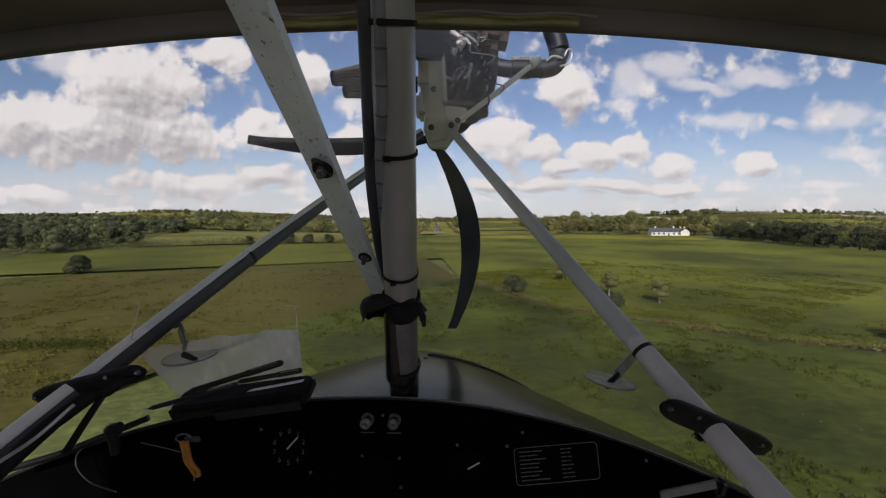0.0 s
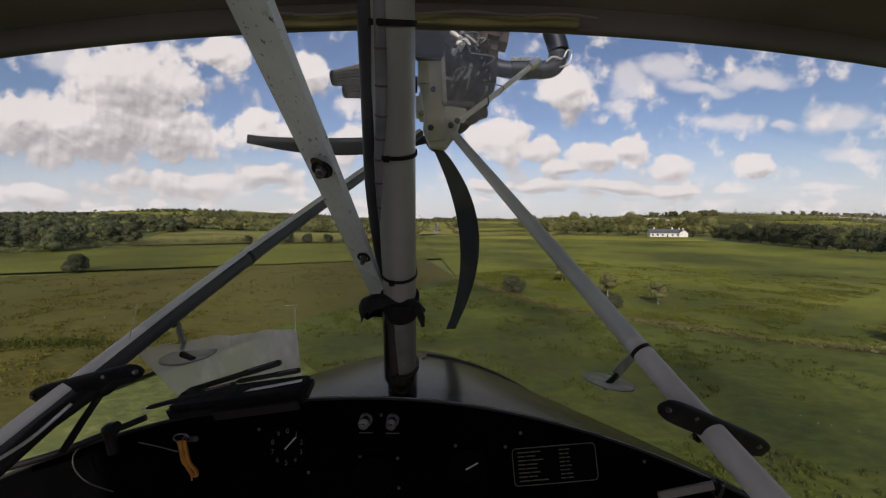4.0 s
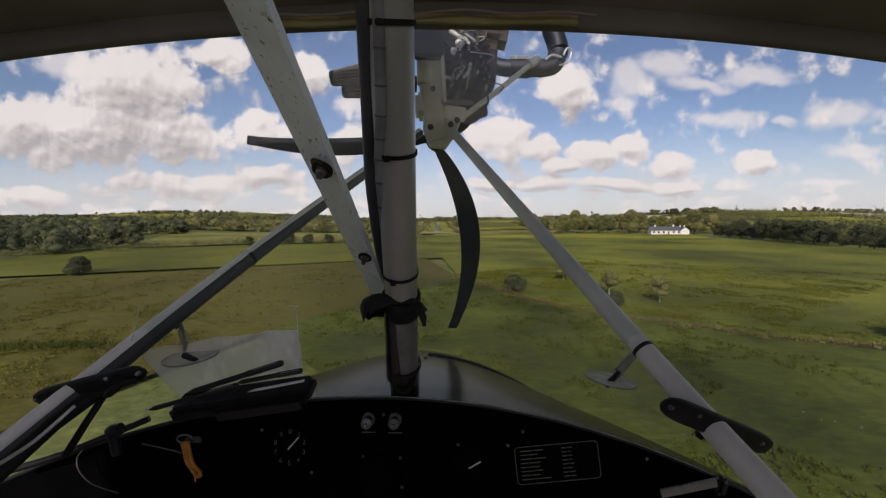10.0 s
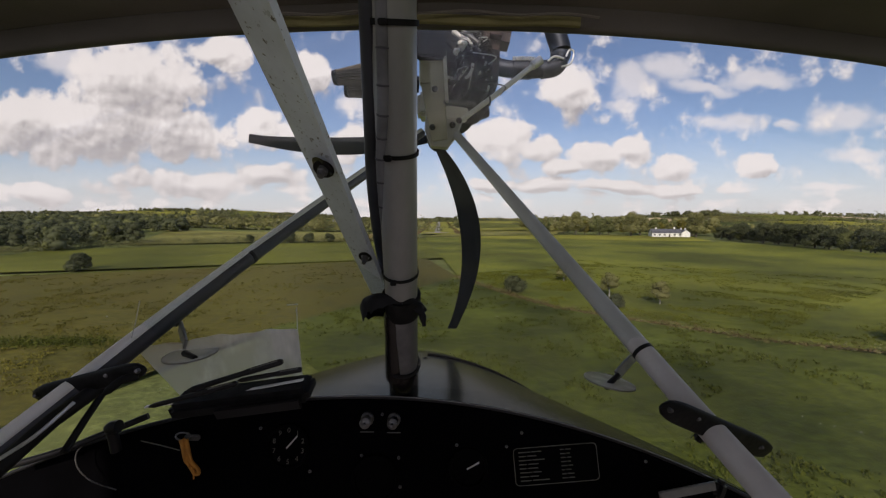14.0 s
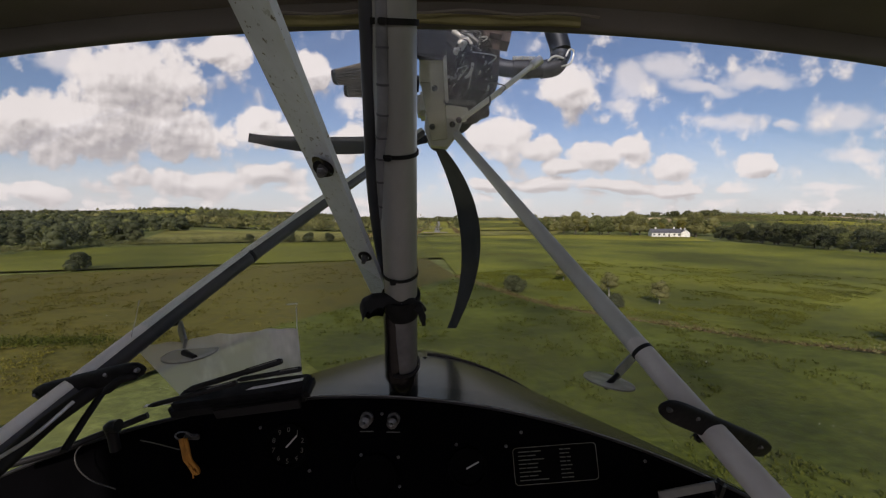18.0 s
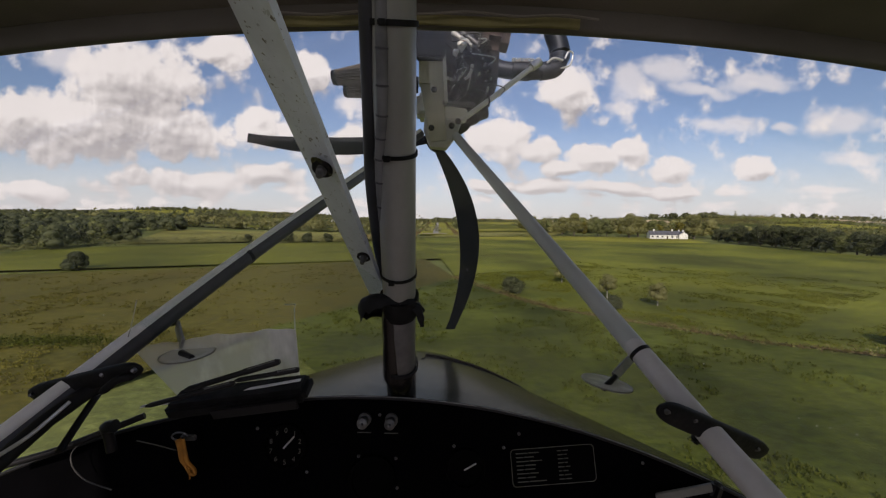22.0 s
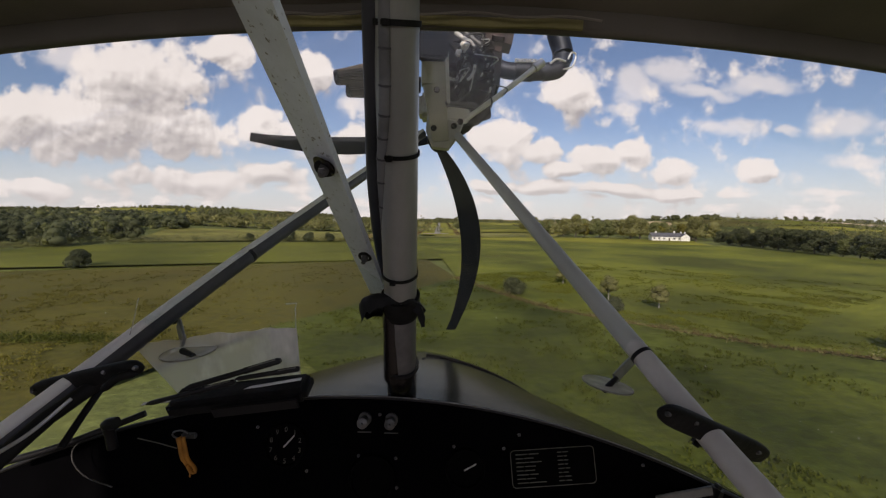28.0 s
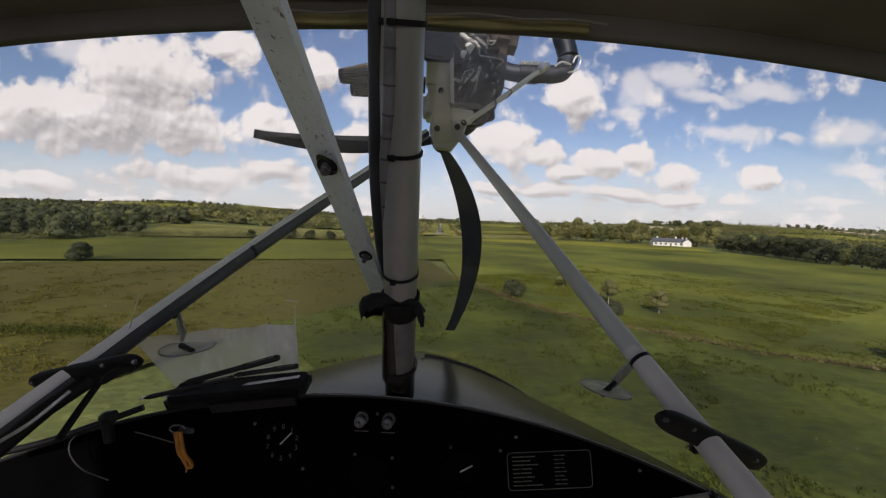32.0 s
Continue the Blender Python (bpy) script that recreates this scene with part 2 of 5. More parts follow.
TUBE_DARK = material("dark_tube_paint", (0.15, 0.145, 0.142), 0.4, vary=0.3, scale=12, fine=90, bump=0.1)
ALLOY = material("brushed_alloy", (0.66, 0.71, 0.80), 0.30, 0.25, vary=0.15, scale=9, fine=90, bump=0.12, bump_scale=260,
                 specks=((0.16, 0.15, 0.14), 230, 0.628), stretch=(1, 1, 0.7))
CONDUIT = material("dusty_black_conduit", (0.030, 0.030, 0.036), 0.55, vary=0.3, scale=14, fine=120, bump=0.2, bump_scale=150)
WRAP = material("grey_wrapped_cable", (0.14, 0.14, 0.145), 0.6, vary=0.25, scale=20, fine=120, bump=0.3, bump_scale=150)
TUBE = material("anodised_tube", (0.31, 0.31, 0.29), 0.38, 0.3, vary=0.14, scale=6, fine=120, bump=0.08, bump_scale=200,
                specks=((0.16, 0.15, 0.13), 50, 0.74), stretch=(1, 1, 0.25))
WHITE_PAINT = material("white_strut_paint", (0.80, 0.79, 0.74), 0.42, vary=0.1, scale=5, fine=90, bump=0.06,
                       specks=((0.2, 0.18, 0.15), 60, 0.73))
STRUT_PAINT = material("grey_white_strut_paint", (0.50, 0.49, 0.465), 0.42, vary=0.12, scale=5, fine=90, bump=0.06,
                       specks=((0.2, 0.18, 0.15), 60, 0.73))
RUBBER = material("black_rubber", (0.010, 0.010, 0.010), 0.65, vary=0.35, scale=30, fine=160, bump=0.4, bump_scale=150, spec=0.18)
PANEL = material("black_crackle_panel", (0.0016, 0.0016, 0.002), 0.9, vary=0.3, scale=12, fine=300, bump=0.2, bump_scale=600, spec=0.02)
COWL = material("dark_glossy_cowl", (0.024, 0.025, 0.015), 0.20, vary=0.25, scale=4, fine=70, bump=0.0, spec=0.035)
SLEEVE = material("black_gloss_sleeve", (0.012, 0.010, 0.010), 0.22, vary=0.3, scale=14, fine=80, bump=0.25, bump_scale=60)
STEEL = material("bright_steel", (0.72, 0.72, 0.70), 0.32, 0.6, vary=0.15, scale=30, fine=200, bump=0.05)
DULL_STEEL = material("oily_steel", (0.13, 0.13, 0.13), 0.45, 0.6, vary=0.35, scale=25, fine=140, bump=0.2, bump_scale=180)
CAST = material("cast_engine_black", (0.009, 0.009, 0.011), 0.6, 0.0, vary=0.4, scale=18, fine=120, bump=0.3, bump_scale=180, spec=0.08)
MAROON_CAST = material("maroon_cast_cover", (0.030, 0.016, 0.014), 0.5, vary=0.35, scale=18, fine=120, bump=0.2, bump_scale=180, spec=0.2)
CAST_ALLOY = material("cast_alloy", (0.60, 0.58, 0.54), 0.4, 0.3, vary=0.25, scale=22, fine=120, bump=0.3, bump_scale=200)
EXHAUST = material("matt_exhaust", (0.03, 0.036, 0.05), 0.5, 0.5, vary=0.3, scale=12, fine=90, bump=0.2)
FILTER = material("pleated_filter", (0.09, 0.073, 0.058), 0.8, vary=0.3, scale=25, fine=200, bump=0.3)
BLADE = material("carbon_blade", (0.020, 0.022, 0.026), 0.65, vary=0.2, scale=8, fine=100, bump=0.06, spec=0.1)
CORD = material("orange_cord", (0.40, 0.17, 0.02), 0.8, vary=0.2, scale=60, fine=400, bump=0.5, bump_scale=500)
PAPER = material("white_paper", (0.72, 0.72, 0.70), 0.8, vary=0.06, scale=20, fine=200, bump=0.05)
BLACK_PLASTIC = material("black_plastic", (0.010, 0.010, 0.011), 0.5, vary=0.2, scale=20, fine=200, bump=0.08, spec=0.3)
INK = material("pale_lettering", (0.42, 0.42, 0.40), 0.7, vary=0.1, scale=50, fine=300, bump=0)
DIAL = material("dial_black", (0.0016, 0.0016, 0.0018), 0.9, vary=0.2, scale=20, fine=200, bump=0, spec=0.05)
WORN_CABLE = material("worn_cable", (0.10, 0.10, 0.094), 0.7, vary=0.3, scale=40, fine=300, bump=0, spec=0.1)
FAINT_INK = material("worn_lettering", (0.11, 0.11, 0.095), 0.8, vary=0.2, scale=90, fine=500, bump=0, spec=0.1)
GREYPLATE = material("grey_plate", (0.20, 0.20, 0.19), 0.5, 0.4, vary=0.2, scale=20, fine=120)
SCREEN = clear_plastic("windscreen_plastic", 0.018, (0.95, 0.97, 0.96), 0.035, 0.006)
# milky film that imitates a reflection in the windscreen
REFLECTION_FILM = clear_plastic("reflection_film", 0.85, (0.97, 0.97, 0.96), 0.02, film_colour=(0.80, 0.77, 0.72))
DISC = clear_plastic("clear_washer_plastic", 0.85, (0.97, 0.98, 0.98), 0.008)

# ---- mesh helpers ----


def part(name, bm, mat, parent=None, label="", smooth_faces=True):
    """Links a bmesh as one mesh object, under a thing or a part."""
    bmesh.ops.recalc_face_normals(bm, faces=bm.faces)
    me = bpy.data.meshes.new(name)
    bm.to_mesh(me)
    bm.free()
    if smooth_faces:
        for f in me.polygons:
            f.use_smooth = True
        me.set_sharp_from_angle(angle=radians(40))
    me.materials.append(mat)
    ob = new(name, me)
    if parent is not None:
        ob.parent = parent
    if label:
        tagged(ob, label)
    return ob


def frames_along(pts, up):
    pts = [Vector(p) for p in pts]
    out = []
    for i, p in enumerate(pts):
        d = (pts[min(i + 1, len(pts) - 1)] - pts[max(i - 1, 0)]).normalized()
        s = d.cross(Vector(up))
        if s.length < 1e-4:
            s = d.cross(Vector((1, 0, 0.3)))
        s.normalize()
        out.append((p, s, s.cross(d).normalized()))
    return out


def sweep(bm, profile, pts, up=(0, 0, 1), scales=None, cap=True):
    """A closed 2D profile carried along points."""
    rings = []
    for i, (p, s, n) in enumerate(frames_along(pts, up)):
        k = scales[i] if scales else 1.0
        kx, ky = k if isinstance(k, tuple) else (k, k)
        rings.append([bm.verts.new(p + s * (a * kx) + n * (b * ky)) for a, b in profile])
    m = len(profile)
    for r0, r1 in zip(rings, rings[1:]):
        for j in range(m):
            bm.faces.new((r0[j], r0[(j + 1) % m], r1[(j + 1) % m], r1[j]))
    if cap:
        bm.faces.new(rings[0][::-1])
        bm.faces.new(rings[-1])
    return bm


def circle(r, n=16, squash=1.0):
    return [(r * math.cos(2 * math.pi * i / n), r * squash * math.sin(2 * math.pi * i / n)) for i in range(n)]


def rounded(w, h, r, n=3):
    pts = []
    for cx, cy, a0 in ((w / 2 - r, h / 2 - r, 0), (-w / 2 + r, h / 2 - r, 90), (-w / 2 + r, -h / 2 + r, 180), (w / 2 - r, -h / 2 + r, 270)):
        for i in range(n + 1):
            a = radians(a0 + 90 * i / n)
            pts.append((cx + r * math.cos(a), cy + r * math.sin(a)))
    return pts


def tube(pts, r, n=16, bm=None):
    bm = bm or bmesh.new()
    rs = r if isinstance(r, (list, tuple)) else None
    return sweep(bm, circle(1.0 if rs else r, n), pts, scales=list(rs) if rs else None)


def curve_points(pts, steps=6):
    """A smooth line through points (Catmull-Rom)."""
    p = [Vector(a) for a in pts]
    p = [2 * p[0] - p[1]] + p + [2 * p[-1] - p[-2]]
    out = []
    for i in range(1, len(p) - 2):
        for s in range(steps):
            t = s / steps
            a, b, c, d = p[i - 1], p[i], p[i + 1], p[i + 2]
            out.append(0.5 * (2 * b + (c - a) * t + (2 * a - 5 * b + 4 * c - d) * t * t + (3 * b - a - 3 * c + d) * t ** 3))
    out.append(p[-2])
    return out


def lathe(profile, m, n=24, bm=None):
    """A profile of (radius, height) turned about the local z axis of m."""
    bm = bm or bmesh.new()
    rings = []
    for r, z in profile:
        if r < 1e-6:
            rings.append([bm.verts.new(m @ Vector((0, 0, z)))])
        else:
            rings.append([bm.verts.new(m @ Vector((r * math.cos(2 * math.pi * i / n), r * math.sin(2 * math.pi * i / n), z))) for i in range(n)])
    for a, b in zip(rings, rings[1:]):
        for j in range(n):
            k = (j + 1) % n
            if len(a) == 1 and len(b) > 1:
                bm.faces.new((a[0], b[j], b[k]))
            elif len(b) == 1 and len(a) > 1:
                bm.faces.new((a[j], a[k], b[0]))
            elif len(a) > 1:
                bm.faces.new((a[j], a[k], b[k], b[j]))
    return bm


def box(size, m=None, bevel=0.0, bm=None, segments=2):
    own = bmesh.new()
    bmesh.ops.create_cube(own, size=1.0)
    bmesh.ops.scale(own, vec=size, verts=own.verts)
    if bevel:
        bmesh.ops.bevel(own, geom=own.edges[:], offset=bevel, segments=segments, affect="EDGES")
    if m is not None:
        bmesh.ops.transform(own, matrix=m, verts=own.verts)
    if bm is None:
        return own
    me = bpy.data.meshes.new("joined")
    own.to_mesh(me)
    own.free()
    bm.from_mesh(me)
    bpy.data.meshes.remove(me)
    return bm


def grid(fn, nu, nv, thick=0.0, bm=None):
    """A sheet fn(u, v), u and v from 0 to 1, with a thickness along its normal."""
    bm = bm or bmesh.new()
    vs = [[bm.verts.new(fn(i / nu, j / nv)) for j in range(nv + 1)] for i in range(nu + 1)]
    fs = [bm.faces.new((vs[i][j], vs[i + 1][j], vs[i + 1][j + 1], vs[i][j + 1])) for i in range(nu) for j in range(nv)]
    if thick:
        bm.normal_update()
        bmesh.ops.solidify(bm, geom=fs, thickness=thick)
    return bm


def facing(p, towards, spin=0.0):
    """A frame at p whose z axis points along towards."""
    q = Vector(towards).to_track_quat("Z", "Y").to_matrix().to_4x4()
    return Matrix.Translation(Vector(p)) @ q @ Matrix.Rotation(radians(spin), 4, "Z")


# ---- the aircraft ----
air = new("microlight_aircraft")
air.matrix_world = AIR
tagged(air, "high-wing fabric microlight with tractor propeller, in flight over fields", "aircraft")

# cabin roof: arched leading edge, running back over the cabin
RX, RY, RZ = -0.02, 0.50, 0.299


def roof_edge(x):
    k = min(abs(x - RX), 0.75)
    return RZ - 0.122 * k * k - 0.0025 * x


def roof(u, v):
    x = -0.95 + 1.9 * u
    y = RY - 1.65 * v
    sag = 0.012 * math.sin(u * 23) * math.sin(v * 14)
    return Vector((x, y, roof_edge(x) + 0.03 + 0.33 * v ** 1.4 + sag * min(1, v * 8)))


part("cabin_roof", grid(roof, 48, 24, 0.012), FABRIC, air, "grey-brown fabric cabin roof")
hem = bmesh.new()
xs = [-0.95 + 1.9 * i / 60 for i in range(61)]
sweep(hem, rounded(0.034, 0.016, 0.006), [(x, RY + 0.004, roof_edge(x) + 0.017) for x in xs], up=(0, 1, 0))
part("roof_hem", hem, FABRIC_EDGE, air)
hem = bmesh.new()
xs = [-0.21 + 0.39 * i / 30 for i in range(31)]
sweep(hem, rounded(0.006, 0.013, 0.002), [(x, RY - 0.008, roof_edge(x) + 0.005 - 0.0015 * math.sin(x * 31)) for x in xs], up=(0, 0, 1))
part("leading_edge_strip", hem, HEM, air, "khaki webbing strip along the leading edge")
hem = tube([(x, RY - 0.022, roof_edge(x) + 0.006 + 0.002 * math.sin(x * 50)) for x in [-0.22 + 0.42 * i / 40 for i in range(41)]], 0.0016, 6)
part("roof_seam", hem, FABRIC, air)

# wing panels outboard of the cabin
SECTION = [(0.0, 0.0), (0.012, 0.05), (0.08, 0.11), (0.25, 0.165), (0.5, 0.16), (0.9, 0.10), (1.45, 0.0), (0.9, 0.0), (0.4, -0.012), (0.08, -0.015)]


def wing_panel(side):
    bm = bmesh.new()
    rings = []
    for i in range(13):
        f = i / 12
        x = side * (0.95 + 3.9 * f) + RX
        k = 1 - 0.12 * f - (0.3 if i == 12 else 0)
        rings.append([bm.verts.new((x, RY + 0.56 - 0.10 * f - c * k * 1.85, RZ + 0.54 + 0.10 * f + z * k)) for c, z in SECTION])
    n = len(SECTION)
    for a, b in zip(rings, rings[1:]):
        for j in range(n):
            bm.faces.new((a[j], a[(j + 1) % n], b[(j + 1) % n], b[j]))
    bm.faces.new(rings[0])
    bm.faces.new(rings[-1])
    return bm


for side in (-1, 1):
    part("wing_panel", wing_panel(side), WING_SKIN, air)


def wing_top(u, v):
    x = -0.95 + 1.9 * u
    return Vector((x + RX, RY + 0.56 - 2.96 * v, RZ + 0.54 + 0.34 * math.sqrt(v) * (1 - v) ** 0.8))


part("wing_centre_skin", grid(wing_top, 8, 16, 0.006), WING_SKIN, air)

# cabin shell behind the camera: unseen sides, floor and back, added to block daylight
def shell(u, v):
    a = radians(200 + 140 * u)
    w = 0.74 - 0.10 * max(0, v - 0.5)
    return Vector((RX - 0.08 + w * math.cos(a) * 1.02, 0.56 - 1.7 * v, -0.38 + 0.50 * math.sin(a) * 1.05))


part("unseen_floor_shell", grid(shell, 20, 10, 0.010), FABRIC, air)
part("unseen_cabin_back", box((1.50, 0.02, 0.40), pose(RX - 0.08, -1.15, -0.66), 0.005), FABRIC, air)
# side walls out of view, raised to darken the cabin
for side in (-1, 1):
    part("unseen_cabin_side", box((0.02, 1.45, 0.72), pose(RX - 0.08 + side * 0.76, -0.45, -0.32), 0.005), FABRIC, air)

# front down tube with its cable conduit and ties
top, foot = Vector((-0.049, 0.345, 0.263)), Vector((-0.069, 0.665, -0.274))
part("down_tube", tube([top.lerp(foot, i / 20) for i in range(21)], 0.0235, 28), TUBE, air, "grey alloy tube down the middle of the windscreen")
conduit = curve_points([(-0.069, 0.345, 0.252), (-0.073, 0.370, 0.214), (-0.080, 0.420, 0.154), (-0.087, 0.475, 0.080), (-0.088, 0.540, 0.001), (-0.077, 0.565, -0.055)], 6)
part("cable_conduit", tube(conduit, 0.0112, 14), CONDUIT, air, "black cable conduit strapped to the tube")
inner = curve_points([(-0.057, 0.335, 0.240), (-0.063, 0.385, 0.153), (-0.072, 0.430, 0.092), (-0.075, 0.490, 0.016), (-0.076, 0.545, -0.041)], 6)
part("cable", tube(inner, 0.0062, 12), WRAP, air, "grey wrapped cable beside the tube")
for i in range(3, len(inner) - 2, 2):
    d = (Vector(inner[i + 1]) - Vector(inner[i])).normalized()
    part("cable_wrap", lathe([(0.0062, -0.0012), (0.0070, -0.0008), (0.0070, 0.0008), (0.0062, 0.0012)], facing(inner[i], d), 12), STRUT_GREY, air)
axis = (foot - top).normalized()
for f, w in ((0.072, 0.0055), (0.279, 0.0045), (0.55, 0.0045)):
    p = top.lerp(foot, f)
    m = facing(p, axis)
    tie = lathe([(0.0245, -w / 2), (0.0257, -w / 2), (0.0257, w / 2), (0.0245, w / 2), (0.0245, -w / 2)], m, 28)
    ob = part("cable_tie", tie, RUBBER, air)
    part("tie_head", box((0.008, 0.007, 0.006), m @ pose(0.0085, -0.0265, 0), 0.001), RUBBER, ob)
mid, low = top.lerp(foot, 0.62), top.lerp(foot, 0.845)
part("tube_collar", tube([mid.lerp(low, i / 6) for i in range(7)], 0.0236, 28), TUBE_DARK, air, "bare grey foot of the tube")
side = Vector((-0.0105, -0.0085, 0))
part("torn_sleeve", tube([mid.lerp(low, i / 6) + side for i in range(8)], [0.0150, 0.0152, 0.0160, 0.0158, 0.0166, 0.0172, 0.0178, 0.0185], 20), SLEEVE, air, "torn glossy black sleeve on the tube")
part("tube_sleeve", tube([low.lerp(foot, i / 8) for i in range(9)], 0.0252, 28), SLEEVE, air, "glossy black sleeve on the foot of the tube")
m = facing(top.lerp(foot, 0.845), axis)
part("sleeve_clip", lathe([(0.026, -0.004), (0.0285, -0.003), (0.0285, 0.003), (0.026, 0.004)], m, 28), BLACK_PLASTIC, air)

# rubber boot where the tube passes the windscreen
bp = Vector((-0.074, 0.548, -0.086))
m = Matrix.Translation(bp) @ pose(0, 0, 0, -30, 4, 0)
boot = bmesh.new()
rings = []
rng = random.Random(4)
for r, z, rag in ((0.30, 0.0130, 0), (0.55, 0.0122, 0), (0.80, 0.0098, 0), (0.95, 0.0060, 0), (1.0, 0.0020, 0), (0.98, -0.0010, 0.4), (0.92, -0.0040, 1), (0.86, -0.0050, 2)):
    ring = []
    for i in range(48):
        a = 2 * math.pi * i / 48
        torn = max(0.0, math.cos(a - 3.5)) ** 2
        droop = rag * (0.0012 * rng.random() + torn * (0.006 + 0.007 * rng.random()))
        wob = 1 + 0.03 * math.sin(5 * a) + 0.02 * math.sin(11 * a)
        ring.append(boot.verts.new(m @ Vector((0.0485 * r * wob * math.cos(a), 0.036 * r * wob * math.sin(a), z - droop))))
    rings.append(ring)
for a, b in zip(rings, rings[1:]):
    for j in range(48):
        boot.faces.new((a[j], a[(j + 1) % 48], b[(j + 1) % 48], b[j]))
boot.faces.new(rings[0])
boot_ob = part("rubber_boot", boot, RUBBER, air, "torn black rubber boot round the tube")
part("boot_neck", tube([top.lerp(foot, 0.612), top.lerp(foot, 0.645), top.lerp(foot, 0.662), top.lerp(foot, 0.670)], [0.0285, 0.0278, 0.0266, 0.0256], 28), RUBBER, boot_ob)
tail = curve_points([(-0.046, 0.535, -0.080), (-0.032, 0.530, -0.089), (-0.027, 0.530, -0.110)], 5)
part("boot_flap", sweep(bmesh.new(), rounded(0.013, 0.006, 0.002), tail, up=(0, 1, 0), scales=[(1 - 0.55 * (i / 10) ** 2 + 0.12 * math.sin(i * 1.9), 1) for i in range(11)]), RUBBER, boot_ob)
part("boot_screw", lathe([(0, 0.003), (0.003, 0.002), (0.0035, 0)], facing((-0.080, 0.528, -0.073), (0, -1, 0.3)), 10), STEEL, boot_ob)

# flat alloy brace with its two bolts
t0, t1 = Vector((-0.129, 0.242, 0.167)), Vector((-0.108, 0.655, -0.087))
ax = (t1 - t0).normalized()
wide = ax.cross(Vector((-0.40, -1, -0.25))).normalized()
nrm = wide.cross(ax).normalized()
if nrm.y > 0:
    nrm = -nrm
brace = bmesh.new()
prof = [(-0.0225, 0), (0.0206, 0), (0.0218, 0.0012), (0.0218, 0.0045), (0.0232, 0.0045), (0.0232, -0.0018), (-0.0225, -0.0018)]
right = wide if wide.x > 0 else -wide
rings = [[brace.verts.new(t0.lerp(t1, i / 16) + right * a + nrm * b) for a, b in prof] for i in range(17)]
n = len(prof)
for a, b in zip(rings, rings[1:]):
    for j in range(n):
        brace.faces.new((a[j], a[(j + 1) % n], b[(j + 1) % n], b[j]))
brace.faces.new(rings[0])
brace.faces.new(rings[-1])
brace_ob = part("diagonal_brace", brace, ALLOY, air, "flat speckled alloy brace bar")
for p, k in (((-0.120, 0.372, 0.080), 1.0), ((-0.109, 0.520, -0.011), 0.92)):
    m = facing(Vector(p), nrm + Vector((0.35, -0.25, -0.05)))
    if k == 1.0:
        part("grime_ring", lathe([(0, 0.0003), (0.0122, 0.0003), (0.0126, 0.0)], facing(Vector(p), nrm) @ pose(0.001, 0.002, 0.0), 18), SLEEVE, brace_ob, "dark oil stain")
    b = part("brace_bolt", lathe([(0.0105 * k, 0), (0.0105 * k, 0.0012), (0.007 * k, 0.0016), (0.006 * k, 0.0016)], m, 20), RUBBER, brace_ob)
    hexa = lathe([(0.0056 * k, 0), (0.0056 * k, 0.006), (0.0045 * k, 0.007), (0.0035 * k, 0.007), (0.0035 * k, 0.012), (0, 0.0125)], m, 6)
    part("bolt_head", hexa, DULL_STEEL, brace_ob)

# engine struts
def strut(name, line, r0, r1, mat, label):
    pts = curve_points(line, 10)
    n = len(pts) - 1
    bm = tube(pts, [r0 + (r1 - r0) * i / n for i in range(n + 1)], 24)
    return part(name, bm, mat, air, label)


R0, R1 = (0.040, 1.320, 0.411), (0.365, 0.392, -0.282)
RM = (0.301, 0.563, -0.153)
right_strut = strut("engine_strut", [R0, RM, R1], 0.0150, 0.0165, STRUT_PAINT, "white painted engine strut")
# left strut: shade is in its dark colour, a white tube paints the lit side
L0, L1 = (-0.080, 1.320, 0.411), (-0.517, 0.415, -0.243)
left_strut = strut("engine_strut", [L0, (-0.376, 0.720, -0.015), L1], 0.0150, 0.0165, STRUT_GREY, "engine strut, shaded side painted dark grey, lit upper side pale")
la, lb = Vector(L0), Vector(L1)
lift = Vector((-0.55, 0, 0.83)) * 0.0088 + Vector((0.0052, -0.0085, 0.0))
part("strut_lit_side", tube([p + lift for p in curve_points([L0, (-0.376, 0.720, -0.015), L1], 10)], [0.0076] * 10 + [0.0076 + 0.0026 * i / 10 for i in range(11)], 12), WHITE_PAINT, left_strut, "pale strip standing in for the strut's lit upper side")
for p in ((-0.376, 0.720, -0.015), (-0.441, 0.600, -0.113)):
    part("strut_clip", lathe([(0.0155, -0.004), (0.0168, -0.003), (0.0168, 0.003), (0.0155, 0.004)], facing(p, lb - la), 20), BLACK_PLASTIC, left_strut)
ra, rb = Vector(R0), Vector(R1)
part("strut_clip", lathe([(0.0155, -0.003), (0.0166, -0.0025), (0.0166, 0.0025), (0.0155, 0.003)], facing(Vector((0.301, 0.560, -0.154)), rb - Vector(RM)), 20), BLACK_PLASTIC, right_strut)
part("lower_brace", tube([(-0.489, 0.400, -0.246), (-0.475, 0.450, -0.210), (-0.444, 0.505, -0.172)], 0.0095, 12), BLACK_PLASTIC, air)
part("lower_brace", tube([(-0.449, 0.440, -0.242), (-0.453, 0.470, -0.217), (-0.451, 0.500, -0.185)], 0.0042, 10), BLACK_PLASTIC, air)
part("brake_line", tube(curve_points([(-0.471, 0.390, -0.225), (-0.462, 0.420, -0.213), (-0.447, 0.450, -0.187)], 5), 0.0022, 8), STEEL, air)

